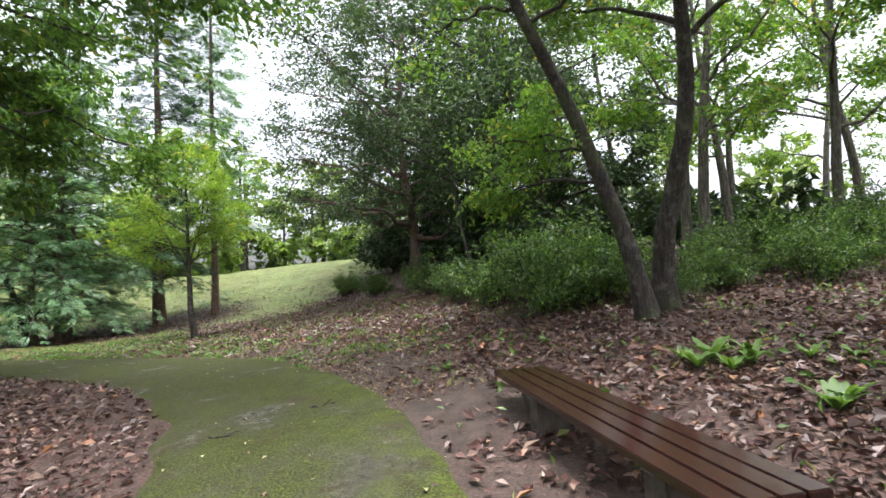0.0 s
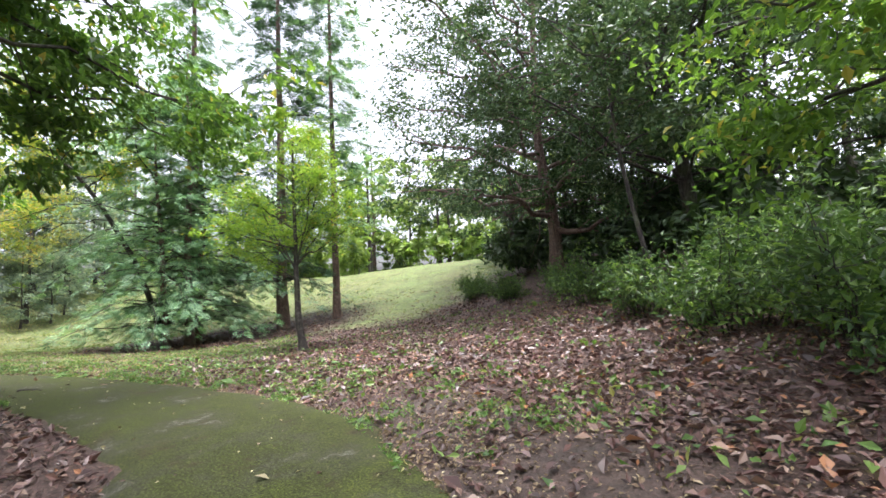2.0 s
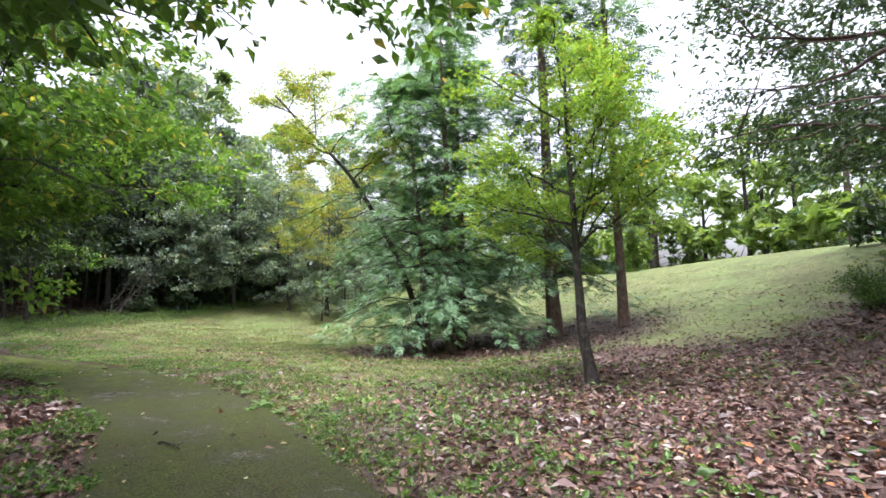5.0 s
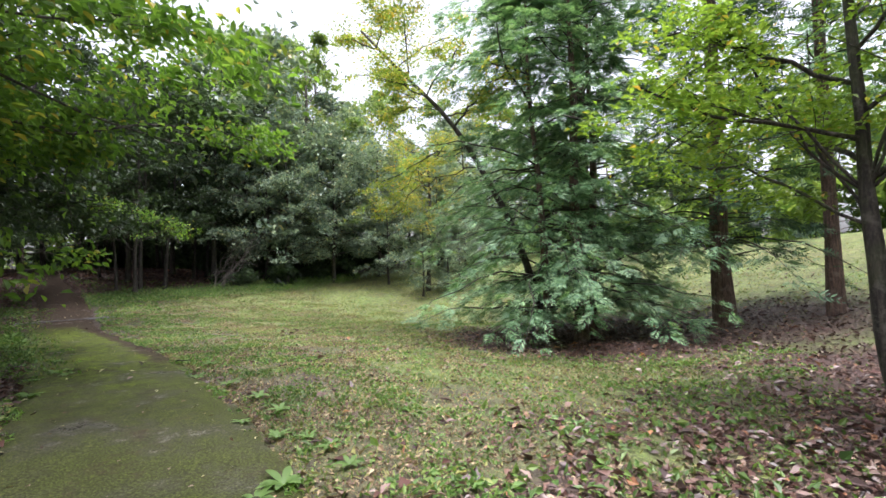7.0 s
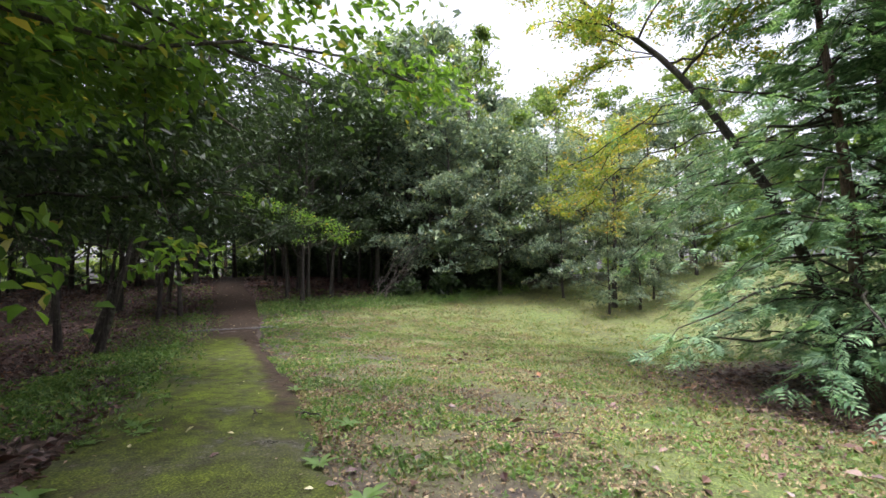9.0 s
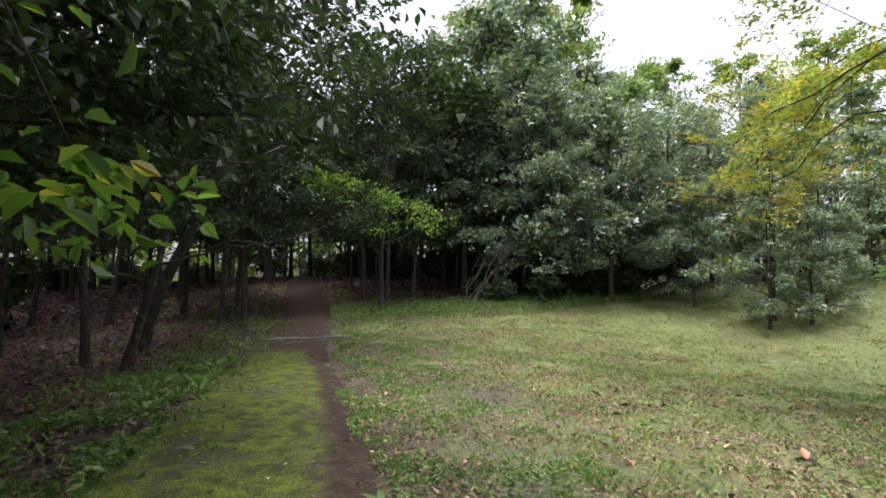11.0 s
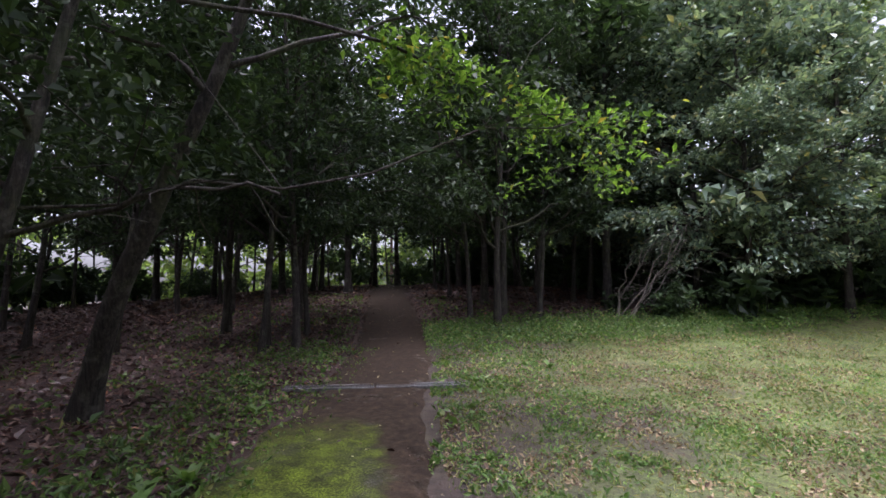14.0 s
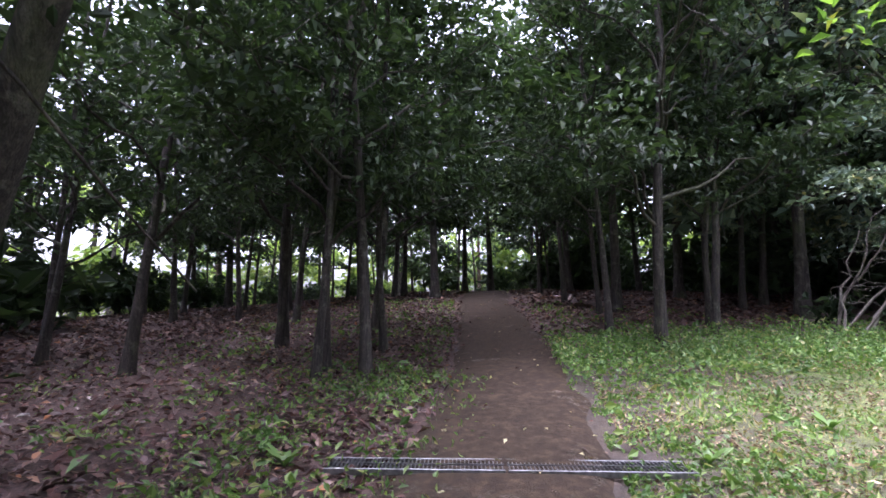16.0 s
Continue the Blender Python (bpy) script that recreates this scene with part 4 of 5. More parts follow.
broadleaf("path_oak", "thick leaning oak with rough bark at the edge of the wood", 95, rel(x0, y0, [(-22.15, -0.5, H(x0, y0)), (-22.13, -0.15, 1.0), (-22.1, 0.5, 2.3), (-22.2, 1.15, 3.4), (-22.4, 1.9, 5.2), (-22.5, 2.4, 8.2)]), 0.15, 0.04, 0.6, 3.0, 10, M_OAKSHADE, M_BARK, 11000, 0.115, fine=True, floor=4.6, rise=0.35, spread=0.32, droop=0.4,
          m=foot(x0, y0), group="oaks over the path")

# ---- evergreens along the meadow's edge ----
edge = []
for s, (x, y) in enumerate([(-34.6, 7.9), (-36.0, 10.4)]):
    edge.append(broadleaf("evergreen_tree", "dense blue-green evergreen with shaded bare lower stems", 101 + s, [(0, 0, 0), (0.1, 0, 2), (0, 0.1, 5), (0.1, 0, 8.6)], 0.12, 0.04, 0.2, 3.1, 24, M_CAMEL, M_BARK, 15500, 0.17,
                          rise=0.12, spread=0.36, droop=0.5, twig=6, per_clump=70, floor=1.35, roof=300, limb_sides=5, m=foot(x, y), group="evergreens along the meadow"))
rng = np.random.default_rng(8)
edge.append(broadleaf("evergreen_tree", "blue-green evergreen standing in the second row", 104, [(0, 0, 0), (0.1, 0, 2), (0, 0.1, 5), (0.1, 0, 8.6)], 0.12, 0.04, 0.15, 3.1, 18, M_CAMEL, M_BARK, 5600, 0.27,
                      rise=0.12, spread=0.4, droop=0.5, twig=4, limb_sides=4, floor=0.8, m=foot(-39.0, 10.5, 0, 1.15), group="evergreens along the meadow"))
for x, y, sc, kind_of in [(-37.5, 13.2, 0.95, 0), (-40.5, 15.6, 0.95, 1), (-36.2, 6.6, 1.2, 0), (-43.0, 18.5, 1.0, 2), (-41.5, 20.0, 0.95, 2), (-38.8, 17.4, 0.8, 1), (-40, 6, 1.35, 2), (-45, 23, 1.05, 2), (-37.6, 5.0, 1.45, 2), (-43, 10.5, 1.2, 2), (-36.4, 18.6, 0.5, 2), (-33.9, 17.6, 0.36, 2), (-31.9, 15.1, 0.42, 2), (-32.6, 16.6, 0.4, 2), (-35.2, 13.6, 0.5, 2), (-37.5, 21.0, 0.6, 2)]:
    copy_thing(edge[kind_of], foot(x, y, rng.uniform(0, 6.28), sc))
pale = broadleaf("pale_green_tree", "tall pale-green feathery tree behind the evergreens", 111, [(0, 0, 0), (0, 0.1, 4), (0.2, 0, 8), (0, 0, 12)], 0.16, 0.04, 0.25, 2.6, 18, M_PALE, M_BARKGREY, 3900, 0.28, twig=3, limb_sides=4,
                 rise=0.7, spread=0.36, flat=0.4, m=foot(-44.5, 11.0), group="pale trees behind the meadow")
for x, y, sc in [(-47, 15, 1.15), (-49, 20, 1.15), (-43, 6.5, 1.15), (-51, 26, 1.3), (-47, 30, 1.2), (-41.5, 24.5, 0.9), (-48, 9, 1.4), (-50, 3, 1.3), (-54, 14, 1.4), (-40.5, 8.6, 1.3), (-41.5, 3.6, 1.3)]:
    copy_thing(pale, foot(x, y, rng.uniform(0, 6.28), sc))

# the dead bush
rng = np.random.default_rng(9)
dead = thing("dead_bush", "bare grey dead bush with tangled twigs", "bush", m=foot(-33.0, 4.55, 0, 1.35))
for i in range(8):
    r = rng.uniform(0.5, 1.9)
    e = np.array([-0.5 * r + rng.uniform(-0.5, 0.5), 0.85 * r + rng.uniform(-0.5, 0.4), rng.uniform(1.1, 2.7)])
    b = wiggly(rng, np.array([rng.uniform(-0.2, 0.2), rng.uniform(-0.3, 0.3), -0.1]), e, 10, 0.05, 0.1)
    lines = [(b, np.linspace(0.022, 0.007, 10))]
    for j in range(9):
        q = b[3 + j % 7]
        w = wiggly(rng, q, q + rng.normal(size=3) * (0.3, 0.3, 0.16) + (-0.2, 0.35, 0.05), 6, 0.04)
        lines.append((w, np.linspace(0.007, 0.002, 6)))
    part("stem", mesh_of("stem", *tubes(lines, 4), M_DEAD), dead)

# ---- the wood ----
woods = []
for s in range(4):
    lx, ly = rng.uniform(-0.8, 0.8, 2)
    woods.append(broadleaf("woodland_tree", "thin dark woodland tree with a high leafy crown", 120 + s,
                           [(0, 0, 0), (lx * 0.15, ly * 0.15, 2), (lx * 0.5, ly * 0.5, 5), (lx, ly, 9.5)], (0.11, 0.08, 0.14, 0.06)[s], 0.03, 0.33, 3.1, 11, M_OAKSHADE, M_BARK,
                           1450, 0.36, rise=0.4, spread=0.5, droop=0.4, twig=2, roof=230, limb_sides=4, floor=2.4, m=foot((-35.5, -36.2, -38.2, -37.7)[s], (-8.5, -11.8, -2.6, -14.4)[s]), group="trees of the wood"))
spots = [(-24.86, -4.64, 0), (-29.2, -3.6, 0), (-27.7, -1.95, 1), (-27.4, -4.3, 0), (-29.5, -6.6, 2), (-35.0, 4.0, 2), (-36.6, 3.2, 0), (-32.6, 2.4, 1), (-33.6, 0.3, 0), (-32.9, 0.1, 3), (-34.6, -1.4, 1), (-35.6, 2.8, 1), (-29.3, -8.8, 1), (-25.6, -11.0, 1), (-38.5, -7.2, 2), (-39.6, -6.6, 2), (-20.6, -0.1, 3), (-24.5, -7.2, 0), (-25.95, -1.6, 3), (-26.3, -1.0, 3), (-30.9, 0.9, 1), (-30.1, 1.95, 0), (-31.9, 2.55, 3)]
rng = np.random.default_rng(10)
tries = 0
while len(spots) < 98 and tries < 6000:
    tries += 1
    x, y = rng.uniform(-52, -9), rng.uniform(-22, 4)
    d, _ = track_dist(np.array([x]), np.array([y]))
    d = float(d[0])
    if abs(d) < (1.5 if x < -33 else 2.0) or (x > -32 and x < -23.5 and y > -8) or (d > 0 and x > -33) or (d < 0 and x > -24 and d > -3.5) or (x > -20 and y < -9):
        continue
    if x < -38 and y < -10 and rng.uniform() < 0.5:
        continue
    if min(math.hypot(x - a, y - b) for a, b, _ in spots) < 2.1:
        continue
    spots.append((x, y, int(rng.integers(0, 4))))
nearby = [broadleaf("woodland_tree", "slim woodland tree with fine leaves beside the path", 126 + s, [(0, 0, 0), (0.15, 0.1, 2), (0.3 - 0.5 * s, 0.4, 5), (0.6 - 0.9 * s, 0.5, 9.5)], (0.10, 0.075)[s], 0.03, 0.3, 2.8, 12, M_OAKSHADE, M_BARK,
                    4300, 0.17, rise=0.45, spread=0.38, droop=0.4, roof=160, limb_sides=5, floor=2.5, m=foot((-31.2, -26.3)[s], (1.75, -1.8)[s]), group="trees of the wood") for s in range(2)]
for x, y, s in spots:
    copy_thing(nearby[s % 2] if -33 < x < -18 and y > -9.5 else woods[s], foot(x, y, rng.uniform(0, 6.28), rng.uniform(0.85, 1.15)))

# dark undergrowth past the wood, thickened with added bushes that block light
rng = np.random.default_rng(14)
shade = bush("shade_bush", "dark leafy bush added to fill deep shade and block light", 55, 1.3, 1.5, 6, 560, 0.25, M_OAKSHADE, foot(-47, -3), "bushes beyond the wood")
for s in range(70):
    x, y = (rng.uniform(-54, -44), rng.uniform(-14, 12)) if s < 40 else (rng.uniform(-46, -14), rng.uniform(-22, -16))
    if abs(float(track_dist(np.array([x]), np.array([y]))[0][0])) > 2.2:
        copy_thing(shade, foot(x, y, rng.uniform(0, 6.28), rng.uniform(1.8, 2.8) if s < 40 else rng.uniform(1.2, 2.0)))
# more of them, standing in for deep shade under and behind the trees
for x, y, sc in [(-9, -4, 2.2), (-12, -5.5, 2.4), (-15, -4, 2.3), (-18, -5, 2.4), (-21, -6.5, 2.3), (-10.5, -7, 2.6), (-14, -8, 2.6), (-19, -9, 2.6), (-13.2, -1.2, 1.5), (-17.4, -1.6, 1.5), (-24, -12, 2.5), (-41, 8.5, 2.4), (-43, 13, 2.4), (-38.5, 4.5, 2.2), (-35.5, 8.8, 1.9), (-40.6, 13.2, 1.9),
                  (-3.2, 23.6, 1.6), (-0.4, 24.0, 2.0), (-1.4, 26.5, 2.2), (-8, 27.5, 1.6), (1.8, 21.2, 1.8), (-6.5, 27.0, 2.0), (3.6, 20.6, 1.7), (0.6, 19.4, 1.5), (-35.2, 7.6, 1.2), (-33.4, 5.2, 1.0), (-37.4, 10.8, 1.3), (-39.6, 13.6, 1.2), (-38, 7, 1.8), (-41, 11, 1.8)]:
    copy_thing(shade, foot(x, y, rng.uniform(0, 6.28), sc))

# far trees that close the view
far = broadleaf("distant_tree", "distant green tree at the edge of the lawn", 131, [(0, 0, 0), (0.1, 0, 5), (0, 0, 11)], 0.25, 0.06, 0.05, 4.4, 10, M_PALE, M_BARK, 950, 0.8, rise=0.15, spread=0.8, limb_sides=3, twig=2, m=foot(-26, 47), group="distant trees")
far2 = conifer("distant_conifer", "distant dark conifer at the edge of the lawn", 132, 15, 0.25, 0.8, 3.4, 12, 5, M_CYPDARK, M_BARKRED, 420, 1.1, m=foot(-19, 44), category="tree", group="distant trees", pairs=3, joined=True)
rng = np.random.default_rng(12)
for s in range(30):
    az = radians(-35 + 205 * s / 30 + rng.uniform(-2, 2))
    dist = rng.uniform(44, 62)
    if az < radians(6) and s % 3 == 0:
        continue
    x, y = -10 - math.sin(az) * dist * 1.05, 10 + math.cos(az) * dist * 0.8
    copy_thing(far if s % 3 else far2, foot(x, y, rng.uniform(0, 6.28), rng.uniform(0.75, 1.15)))
for x, y in [(-14, 46), (-20, 48), (-26, 51), (-31, 47), (-36, 44), (-41, 41), (-46, 38), (-51, 34), (-31, 41), (-39, 36), (-9, 44), (-48, 44)]:
    copy_thing(far, foot(x, y, rng.uniform(0, 6.28), rng.uniform(0.8, 1.1)))
# added past the wood to darken it; the last six, unseen, hold off skylight
for x, y in [(-60, -30), (-63, -24), (-61, -18), (-64, -12), (-62, -6), (-63, 0), (-60, 6), (-54, -33), (-48, -34), (-41, -31), (-34, -30), (-27, -28), (-20, -24), (-67, -27), (-68, -15), (-68, -3), (8, -7), (2, -9), (-5, -10), (13, -2), (-11, -9), (15, 5)]:
    copy_thing(far, foot(x, y, rng.uniform(0, 6.28), 0.8))

# shrubs that close the view under the far crowns
brake = bush("distant_bush", "pale green shrub at the far edge of the lawn", 56, 2.0, 2.6, 5, 420, 0.55, M_PALE, foot(-30, 52), "distant shrubs")
rng = np.random.default_rng(18)
for s in range(64):
    az = radians(-50 + 235 * s / 64 + rng.uniform(-2, 2))
    dist = rng.uniform(46, 56)
    x, y = -10 - math.sin(az) * dist * 1.1, 8 + math.cos(az) * dist * 0.85
    copy_thing(brake, foot(x, y, rng.uniform(0, 6.28), rng.uniform(0.9, 1.7)))
for x, y, sc in [(-40, 23, 1.4), (-38, 26, 1.5), (-36, 29, 1.5), (-32, 33, 1.6), (-28, 36, 1.6), (-23, 38, 1.6), (-18, 40, 1.6), (-13, 39, 1.5), (-43, 25, 1.8), (-34, 31, 1.8), (-5, 44, 1.9), (0, 42, 1.9), (5, 41, 1.8), (-9, 45, 1.9), (10, 38, 1.8), (-2, 46, 2.0)]:
    copy_thing(brake, foot(x, y, rng.uniform(0, 6.28), sc))
# shade bushes added behind the grove to keep its gaps dark
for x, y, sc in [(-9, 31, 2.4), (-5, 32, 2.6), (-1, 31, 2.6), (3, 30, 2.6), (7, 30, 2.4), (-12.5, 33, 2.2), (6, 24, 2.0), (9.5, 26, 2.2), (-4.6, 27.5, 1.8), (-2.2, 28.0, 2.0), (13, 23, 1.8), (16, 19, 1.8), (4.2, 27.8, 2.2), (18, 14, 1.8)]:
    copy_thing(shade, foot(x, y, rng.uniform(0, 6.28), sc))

# ---- small plants ----
def plant(name, label, seed, leaves, size, rise, mat, m):
    rng = np.random.default_rng(seed)
    az = np.arange(leaves) * 2.4 + rng.uniform(-0.3, 0.3, leaves)
    tip = np.stack([np.cos(az), np.sin(az), np.full(leaves, rise)], 1) * size * rng.uniform(0.6, 1.2, leaves)[:, None]
    root = thing(name, label, "plant", m=m)
    vs, fs = [], []
    for k in range(leaves):
        t = np.linspace(0, 1, 6)
        mid = tip[k][None] * t[:, None] + np.array([0, 0, 1.0]) * (size * 0.35 * t * (1.3 - t * 1.5))[:, None]
        side = np.array([-math.sin(az[k]), math.cos(az[k]), 0.0]) * size
        w = (0.03 + 0.14 * np.sin(np.pi * np.clip(t * 1.05 - 0.05, 0, 1)) ** 0.8)[:, None]
        a, b = mid + side * w + (0, 0, 0.02 * size), mid - side * w + (0, 0, 0.02 * size)
        ring = np.stack([a, mid, b], 1).reshape(-1, 3)
        q = np.array([(3 * i + j, 3 * i + j + 1, 3 * i + j + 4, 3 * i + j + 3) for i in range(5) for j in range(2)])
        part("leaf", mesh_of("leaf", ring, q, mat), root)
    return root


fern = plant("leafy_plant", "broad-leaved green plant in the leaf litter", 301, 14, 0.17, 0.9, M_WEED, foot(4.55, 7.9))
rosette = plant("weed_rosette", "low rosette weed at the edge of the path", 302, 8, 0.13, 0.35, M_WEED, foot(-9.9, 10.3))
rng = np.random.default_rng(15)
for x, y, sc in [(4.3, 9.2, 1.0), (4.7, 9.0, 1.1), (5.0, 8.9, 0.9), (4.1, 9.35, 0.8), (4.45, 7.75, 1.0), (5.6, 8.4, 1.0), (2.2, 10.3, 0.7), (1.2, 9.3, 0.6), (3.0, 9.8, 0.6), (-19.0, 3.9, 1.0), (-19.3, 3.6, 1.2), (-20.3, 2.9, 1.1), (-20.6, 2.8, 1.2), (-21.3, 2.5, 1.1),
                 (-21.0, 2.4, 0.9), (-23.0, 1.4, 0.9), (-22.1, 0.9, 0.8), (-22.5, 0.9, 0.9), (-22.1, 1.8, 0.8), (-24.7, -0.9, 0.8), (-24.9, -0.3, 0.7), (-24.2, -0.9, 0.8), (-23.7, -2.3, 0.8), (-23.9, 0.5, 0.9), (-17.8, 4.3, 0.9), (-28.3, -6.1, 1.0), (-25.7, 3.1, 0.9), (-27.2, 3.9, 1.0)]:
    copy_thing(fern, foot(x, y, rng.uniform(0, 6.28), sc * rng.uniform(0.7, 1.1)))
for x, y, sc in [(3.8, 8.9, 1.2), (4.05, 8.75, 1.0), (3.95, 9.15, 1.3), (4.25, 8.95, 1.1), (3.7, 9.2, 0.9)]:
    copy_thing(fern, foot(x, y, rng.uniform(0, 6.28), sc))
for x, y in [(-9.6, 10.6), (-11.14, 10.27), (-11.1, 10.55), (-11.6, 9.9), (-10.1, 10.45), (-10.4, 10.9), (-10.8, 10.75), (-14.2, 7.1), (-13.8, 8.9), (-14.4, 6.9), (-13.9, 6.9), (-12.0, 10.2), (-12.6, 9.9), (-9.0, 11.2), (-13.3, 9.4), (-14.9, 8.8), (-12.9, 7.4), (-15.6, 6.3), (-16.4, 7.6)]:
    copy_thing(rosette, foot(x, y, rng.uniform(0, 6.28), rng.uniform(0.8, 1.4)))

# fallen twigs on the path and the meadow
for x, y, ln, tn in [(-15.2, 7.65, 0.45, 0.4), (-15.15, 8.2, 0.3, 1.0), (-15.15, 10.2, 0.9, 1.4), (-15.4, 9.9, 0.6, 1.2), (-16.0, 4.2, 0.8, 0.2), (2.9, 9.6, 0.7, 0.3), (0.2, 8.0, 0.3, 0.6), (-0.3, 7.2, 0.35, 0.2), (-8.6, 9.4, 0.4, 0.5)]:
    tw = thing("fallen_twig", "dark fallen twig lying on the ground", "twig", "fallen twigs", m=pose(x, y, H(x, y) + 0.035, 0, 0, math.degrees(tn)))
    p = wiggly(rng, np.array([0.0, 0, 0]), np.array([ln, 0.02, 0.0]), 8, 0.012)
    part("stick", mesh_of("stick", *tubes([(p, np.linspace(0.012, 0.005, 8))], 6), M_BARK), tw)
    p = wiggly(rng, np.array([ln * 0.4, 0, 0]), np.array([ln * 0.7, 0.1, 0.02]), 5, 0.01)
    part("shoot", mesh_of("shoot", *tubes([(p, np.linspace(0.007, 0.003, 5))], 5), M_BARK), tw)


# ---- ground cover ----
def scatter(n, seed, box, test):
    rng = np.random.default_rng(seed)
    x, y = rng.uniform(box[0], box[1], n), rng.uniform(box[2], box[3], n)
    keep = rng.uniform(size=n) < test(x, y)
    return rng, x[keep], y[keep]


def strip(n, seed, first, last, lo, hi, test, power=1.7):
    """Places beside the path between two stretches along it, thinning away from its edge; negative: on the wood's side."""
    rng = np.random.default_rng(seed)
    seg = np.hypot(*np.diff(TRACK, axis=0).T)
    run = np.concatenate([[0], np.cumsum(seg)])
    s = rng.uniform(first, last, n)
    x, y = np.interp(s, run, TRACK[:, 0]), np.interp(s, run, TRACK[:, 1])
    tx, ty = np.interp(s + 0.6, run, TRACK[:, 0]) - np.interp(s - 0.6, run, TRACK[:, 0]), np.interp(s + 0.6, run, TRACK[:, 1]) - np.interp(s - 0.6, run, TRACK[:, 1])
    ln = np.hypot(tx, ty)
    d = lo + (hi - lo) * rng.uniform(0, 1, n) ** power
    x, y = x + ty / ln * d, y - tx / ln * d
    keep = rng.uniform(size=n) < test(x, y)
    return rng, x[keep], y[keep]


def near_walk(x, y, reach):
    d, s = track_dist(x, y)
    return np.clip(1.15 - np.abs(d) / reach, 0.0, 1)


def clumpy(x, y, scale, seed):
    return np.array([noise.noise((a * scale, b * scale, seed)) for a, b in zip(x, y)]) * 0.5 + 0.5


def lay(name, label, category, rng, x, y, size, mat, lift=0.015, flat=0.85, aspect=0.55, fold=0.15, upright=0.0):
    z = ground_at(x, y)
    c = np.stack([x, y, z + lift * rng.uniform(0.3, 1.6, len(x))], 1)
    size = size * np.exp(rng.normal(size=(len(x), 1)) * 0.28)
    vs, fs = leaf_arrays(rng, c, size, aspect, flat, -upright, None, fold)
    tagged(new(name, mesh_of(name, vs, fs, mat, False)), label, category, kind="stuff")


rng, x, y = scatter(215000, 201, (-12, 10, 4, 24), lambda x, y: zones(x, y)[0] * near_walk(x, y, 13) ** 1.2 * (np.abs(track_dist(x, y)[0]) > 1.05) * (0.4 + 0.6 * step(1.3, 3.4, np.abs(track_dist(x, y)[0]))))
lay("leaf_litter", "brown fallen leaves under the oaks", "leaves", rng, x, y, 0.078, M_LITTER, 0.03, 0.72)
rng, x, y = scatter(120000, 202, (-34, -6, -10, 9), lambda x, y: zones(x, y)[0] * near_walk(x, y, 9) * np.where(np.abs(track_dist(x, y)[0]) > 0.9, 1.0, 0.06 + 0.5 * step(0.5, 0.9, np.abs(track_dist(x, y)[0])) * step(-22, -25, x)))
lay("leaf_litter", "brown fallen leaves on the floor of the wood", "leaves", rng, x, y, 0.088, M_LITTER, 0.03, 0.72)
rng, x, y = scatter(42000, 206, (-52, -22, -18, 4), lambda x, y: zones(x, y)[0] * ((x < -33.5) | (y < -7)) * 0.85 * (np.abs(track_dist(x, y)[0]) > 0.9))
lay("leaf_litter", "brown fallen leaves deeper in the wood", "leaves", rng, x, y, 0.14, M_LITTER, 0.03, 0.72)
rng, x, y = scatter(62000, 203, (-24, -8, 9, 28), lambda x, y: np.clip(zones(x, y)[0] * 0.8 + 0.08, 0, 1) * 0.6)
lay("leaf_litter", "fallen leaves under the cypresses", "leaves", rng, x, y, 0.10, M_LITTER, 0.025, 0.75)
rng, x, y = scatter(13000, 204, (-40, 5, -8, 12), lambda x, y: 0.3 * (np.abs(track_dist(x, y)[0]) < 1.1))
lay("path_leaves", "small pale fallen leaves scattered on the path", "leaves", rng, x, y, 0.05, M_PALELEAF, 0.045, 0.8)
rng, x, y = scatter(15000, 205, (-40, 5, -8, 12), lambda x, y: 0.5 * (np.abs(track_dist(x, y)[0]) < 1.1))
lay("path_leaves", "dark fallen leaf scraps on the path", "leaves", rng, x, y, 0.045, M_LITTER, 0.04, 0.8)


def meadow(x, y):
    d, s = track_dist(x, y)
    return zones(x, y)[1] * (d > 0.95)


rng, x, y = strip(190000, 211, 16, 44, 1.0, 12.0, lambda x, y: meadow(x, y) * (0.25 + 1.1 * step(0.34, 0.6, clumpy(x, y, 0.8, 3)) * step(0.36, 0.6, clumpy(x, y, 2.3, 13))), 1.5)
lay("meadow_grass", "short rough grass of the meadow", "grass", rng, x, y, 0.07, M_GRASS, 0.018, 0.15, 0.2, 0.05, 0.9)
rng, x, y = strip(95000, 222, 16, 44, 6.0, 26.0, lambda x, y: meadow(x, y) * (0.15 + step(0.4, 0.62, clumpy(x, y, 0.7, 3)) * step(0.38, 0.6, clumpy(x, y, 2.0, 13))) * (y < 32) * (x > -42), 1.1)
lay("meadow_grass", "tufts of rough grass farther out on the meadow", "grass", rng, x, y, 0.11, M_GRASS, 0.025, 0.15, 0.22, 0.05, 0.9)
rng, x, y = strip(200000, 216, 14, 44, 1.0, 10.0, lambda x, y: np.clip(meadow(x, y) + 0.3, 0, 1) * 0.9 * step(0.34, 0.62, clumpy(x, y, 1.2, 51)), 1.5)
lay("meadow_scraps", "dry grass and small brown leaf scraps in the meadow", "leaves", rng, x, y, 0.04, M_STRAW, 0.018, 0.6)
rng, x, y = strip(150000, 219, 15, 44, 1.1, 9.0, lambda x, y: np.clip(meadow(x, y) + 0.25, 0, 1) * step(0.44, 0.62, clumpy(x, y, 1.5, 41)) * (0.2 + 0.8 * step(0.42, 0.6, clumpy(x, y, 5.5, 43))), 1.5)
lay("meadow_weeds", "patches of broad-leaved weeds in the meadow", "weeds", rng, x, y, 0.048, M_WEED, 0.03, 0.5, 0.5, 0.12, 0.3)
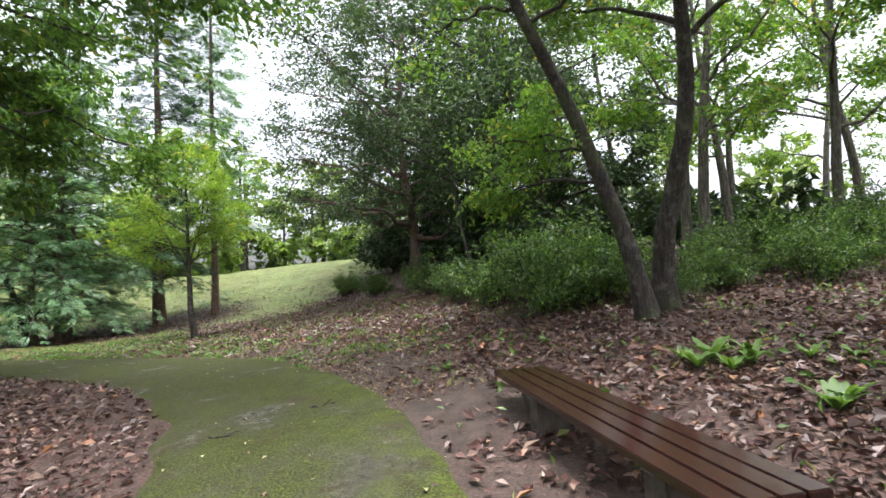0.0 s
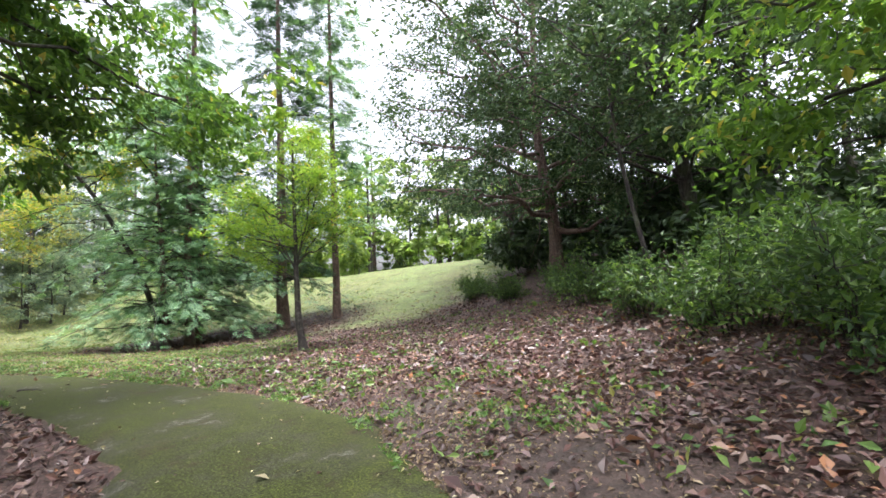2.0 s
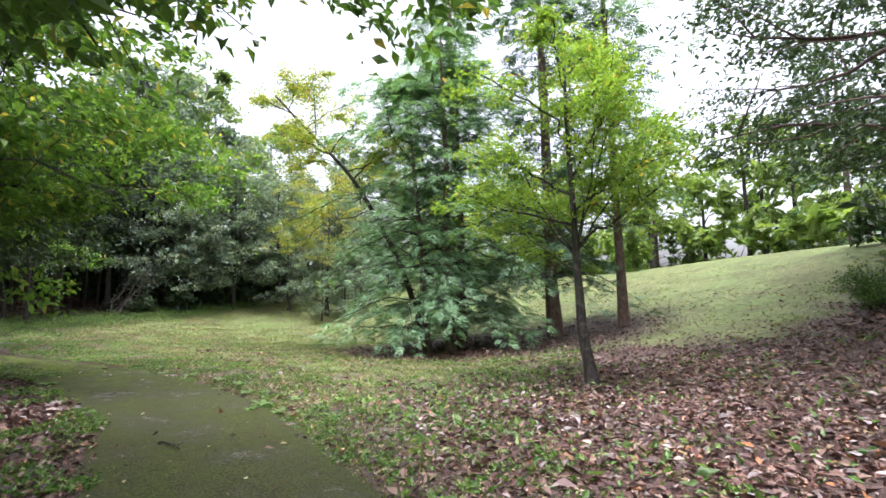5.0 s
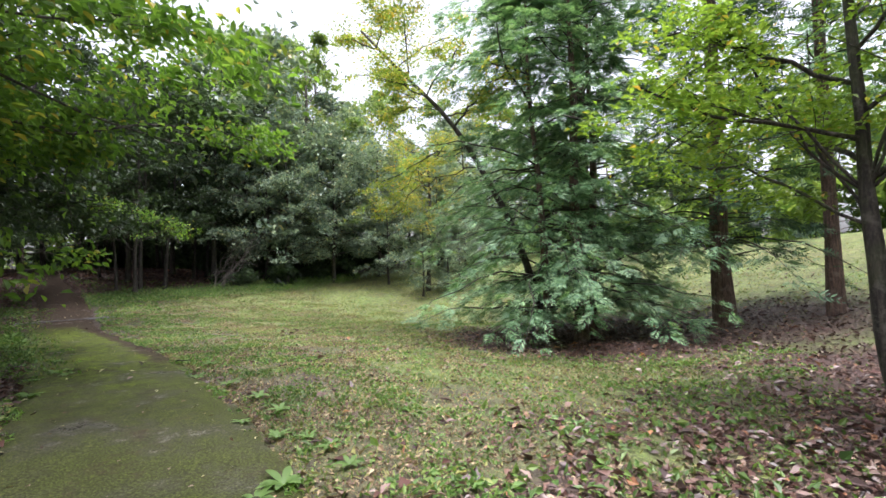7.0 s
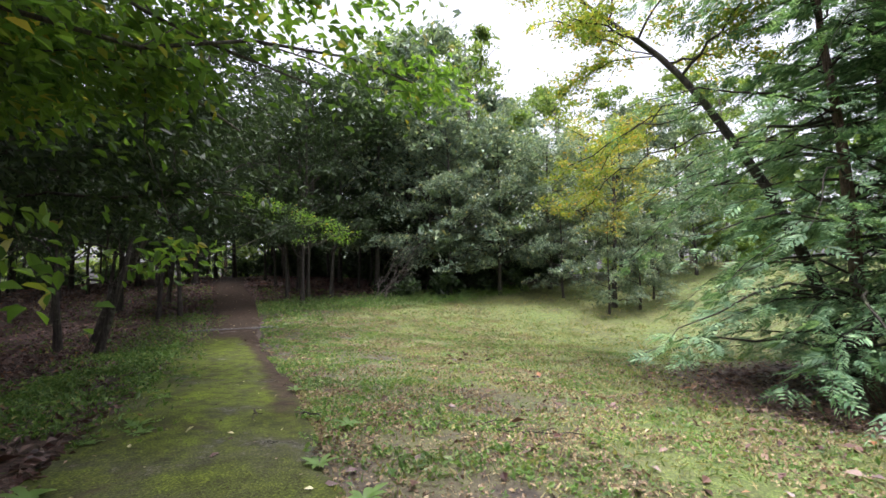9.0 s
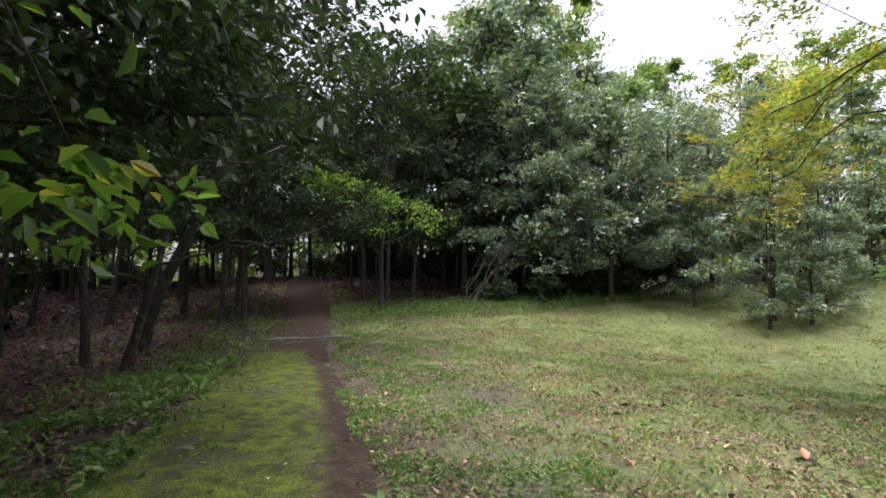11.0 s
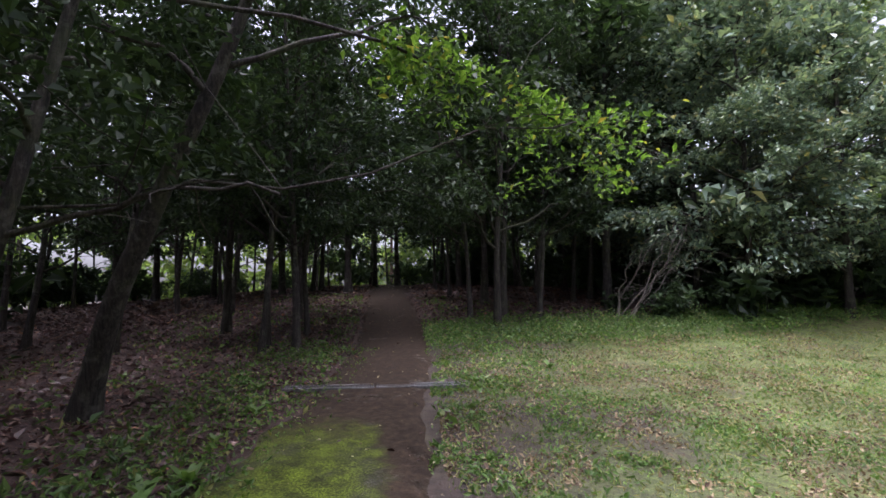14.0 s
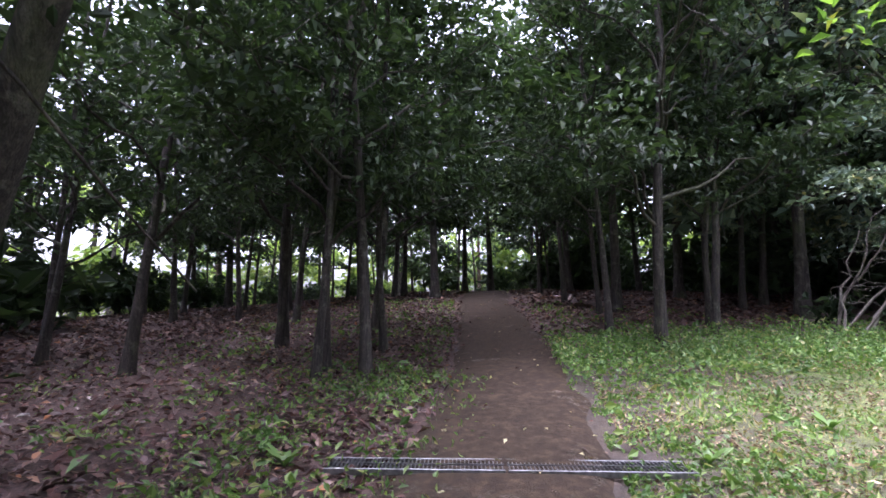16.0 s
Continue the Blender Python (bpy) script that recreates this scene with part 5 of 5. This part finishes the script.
rng, x, y = scatter(26000, 223, (-27.2, -23.6, 3.6, 21), lambda x, y: np.clip(1.2 - np.abs(x + 25.3 - 0.1 * (y - 6) + 0.2 * np.sin(1.7 * y)) / 0.55, 0, 1) * step(3.6, 4.6, y))
lay("meadow_grass", "fresh green strip of grass across the meadow", "grass", rng, x, y, 0.07, M_WEED, 0.02, 0.3, 0.3, 0.08, 0.6)
rng, x, y = strip(90000, 212, 14, 43, 0.85, 3.0, lambda x, y: step(0.43, 0.62, clumpy(x, y, 1.6, 7)) * (0.15 + 0.85 * step(0.42, 0.6, clumpy(x, y, 5.0, 71))), 1.2)
lay("verge_weeds", "broad-leaved green weeds along the path", "weeds", rng, x, y, 0.048, M_WEED, 0.035, 0.5, 0.5, 0.12, 0.35)
rng, x, y = strip(26000, 221, 21, 31, -0.85, -2.4, lambda x, y: step(0.46, 0.64, clumpy(x, y, 1.6, 9)) * 0.8, 1.2)
lay("verge_weeds", "pale weeds between the path and the fallen leaves", "weeds", rng, x, y, 0.055, M_WEED, 0.04, 0.45, 0.4, 0.12, 0.4)
rng, x, y = strip(26000, 220, 12, 30, 0.9, 3.5, lambda x, y: 0.8 + 0 * x, 1.2)
lay("verge_scraps", "brown leaf scraps and dry stalks beside the path", "leaves", rng, x, y, 0.034, M_STRAW, 0.012, 0.7)
rng, x, y = scatter(150000, 213, (-38, -24, -1, 12), lambda x, y: (1 - zones(x, y)[0] * 0.2) * np.clip(1.25 - np.abs(-(x + 28.7) * 0.737 - (y - 1.7) * 0.677 - 0.3) / 1.5, 0, 1) * (track_dist(x, y)[0] > 0.7))
lay("wood_edge_weeds", "low green undergrowth at the edge of the wood", "weeds", rng, x, y, 0.068, M_WEED, 0.18, 0.5, 0.5, 0.12, 0.3)
rng, x, y = strip(22000, 224, 29.5, 36, -0.85, -2.2, lambda x, y: step(0.46, 0.64, clumpy(x, y, 1.2, 19)) * 0.8, 1.2)
lay("verge_weeds", "lush green weeds between the path and the wood", "weeds", rng, x, y, 0.065, M_WEED, 0.09, 0.5, 0.5, 0.12, 0.4)
rng, x, y = scatter(110000, 214, (-27, -14, -2, 10), lambda x, y: np.clip(1.2 - np.abs(track_dist(x, y)[0] + 1.6) / 1.2, 0, 1) * (clumpy(x, y, 1.1, 17) ** 2.4) * 2.2)
lay("wood_edge_weeds", "green weeds between the path and the wood", "weeds", rng, x, y, 0.062, M_WEED, 0.08, 0.5, 0.45, 0.12, 0.4)
rng, x, y = scatter(90000, 217, (-34, -20, -8, 4), lambda x, y: (clumpy(x, y, 1.3, 31) ** 4) * 1.3 * (np.abs(track_dist(x, y)[0]) > 0.9) * near_walk(x, y, 7))
lay("wood_floor_weeds", "small green seedlings on the floor of the wood", "weeds", rng, x, y, 0.085, M_WEED, 0.07, 0.55, 0.5, 0.12, 0.3)
rng, x, y = scatter(90000, 218, (-16, -3, 9, 20), lambda x, y: np.clip(4 * zones(x, y)[0] * (1 - zones(x, y)[0]), 0, 1) * (clumpy(x, y, 1.4, 37) ** 2) * (track_dist(x, y)[0] > 1.1))
lay("litter_weeds", "green weeds where the lawn thins into leaf litter", "weeds", rng, x, y, 0.075, M_WEED, 0.04, 0.55, 0.5, 0.12, 0.3)
rng, x, y = scatter(40000, 215, (-12, 8, 6, 22), lambda x, y: zones(x, y)[0] * ((clumpy(x, y, 0.9, 27) ** 4) * 1.6 + 0.25 * step(3.2, 1.5, track_dist(x, y)[0]) * step(0.5, 0.7, clumpy(x, y, 1.7, 61))) * (track_dist(x, y)[0] > 1.15))
lay("litter_weeds", "sparse green weeds among the fallen leaves", "weeds", rng, x, y, 0.085, M_WEED, 0.06, 0.55, 0.5, 0.12, 0.3)
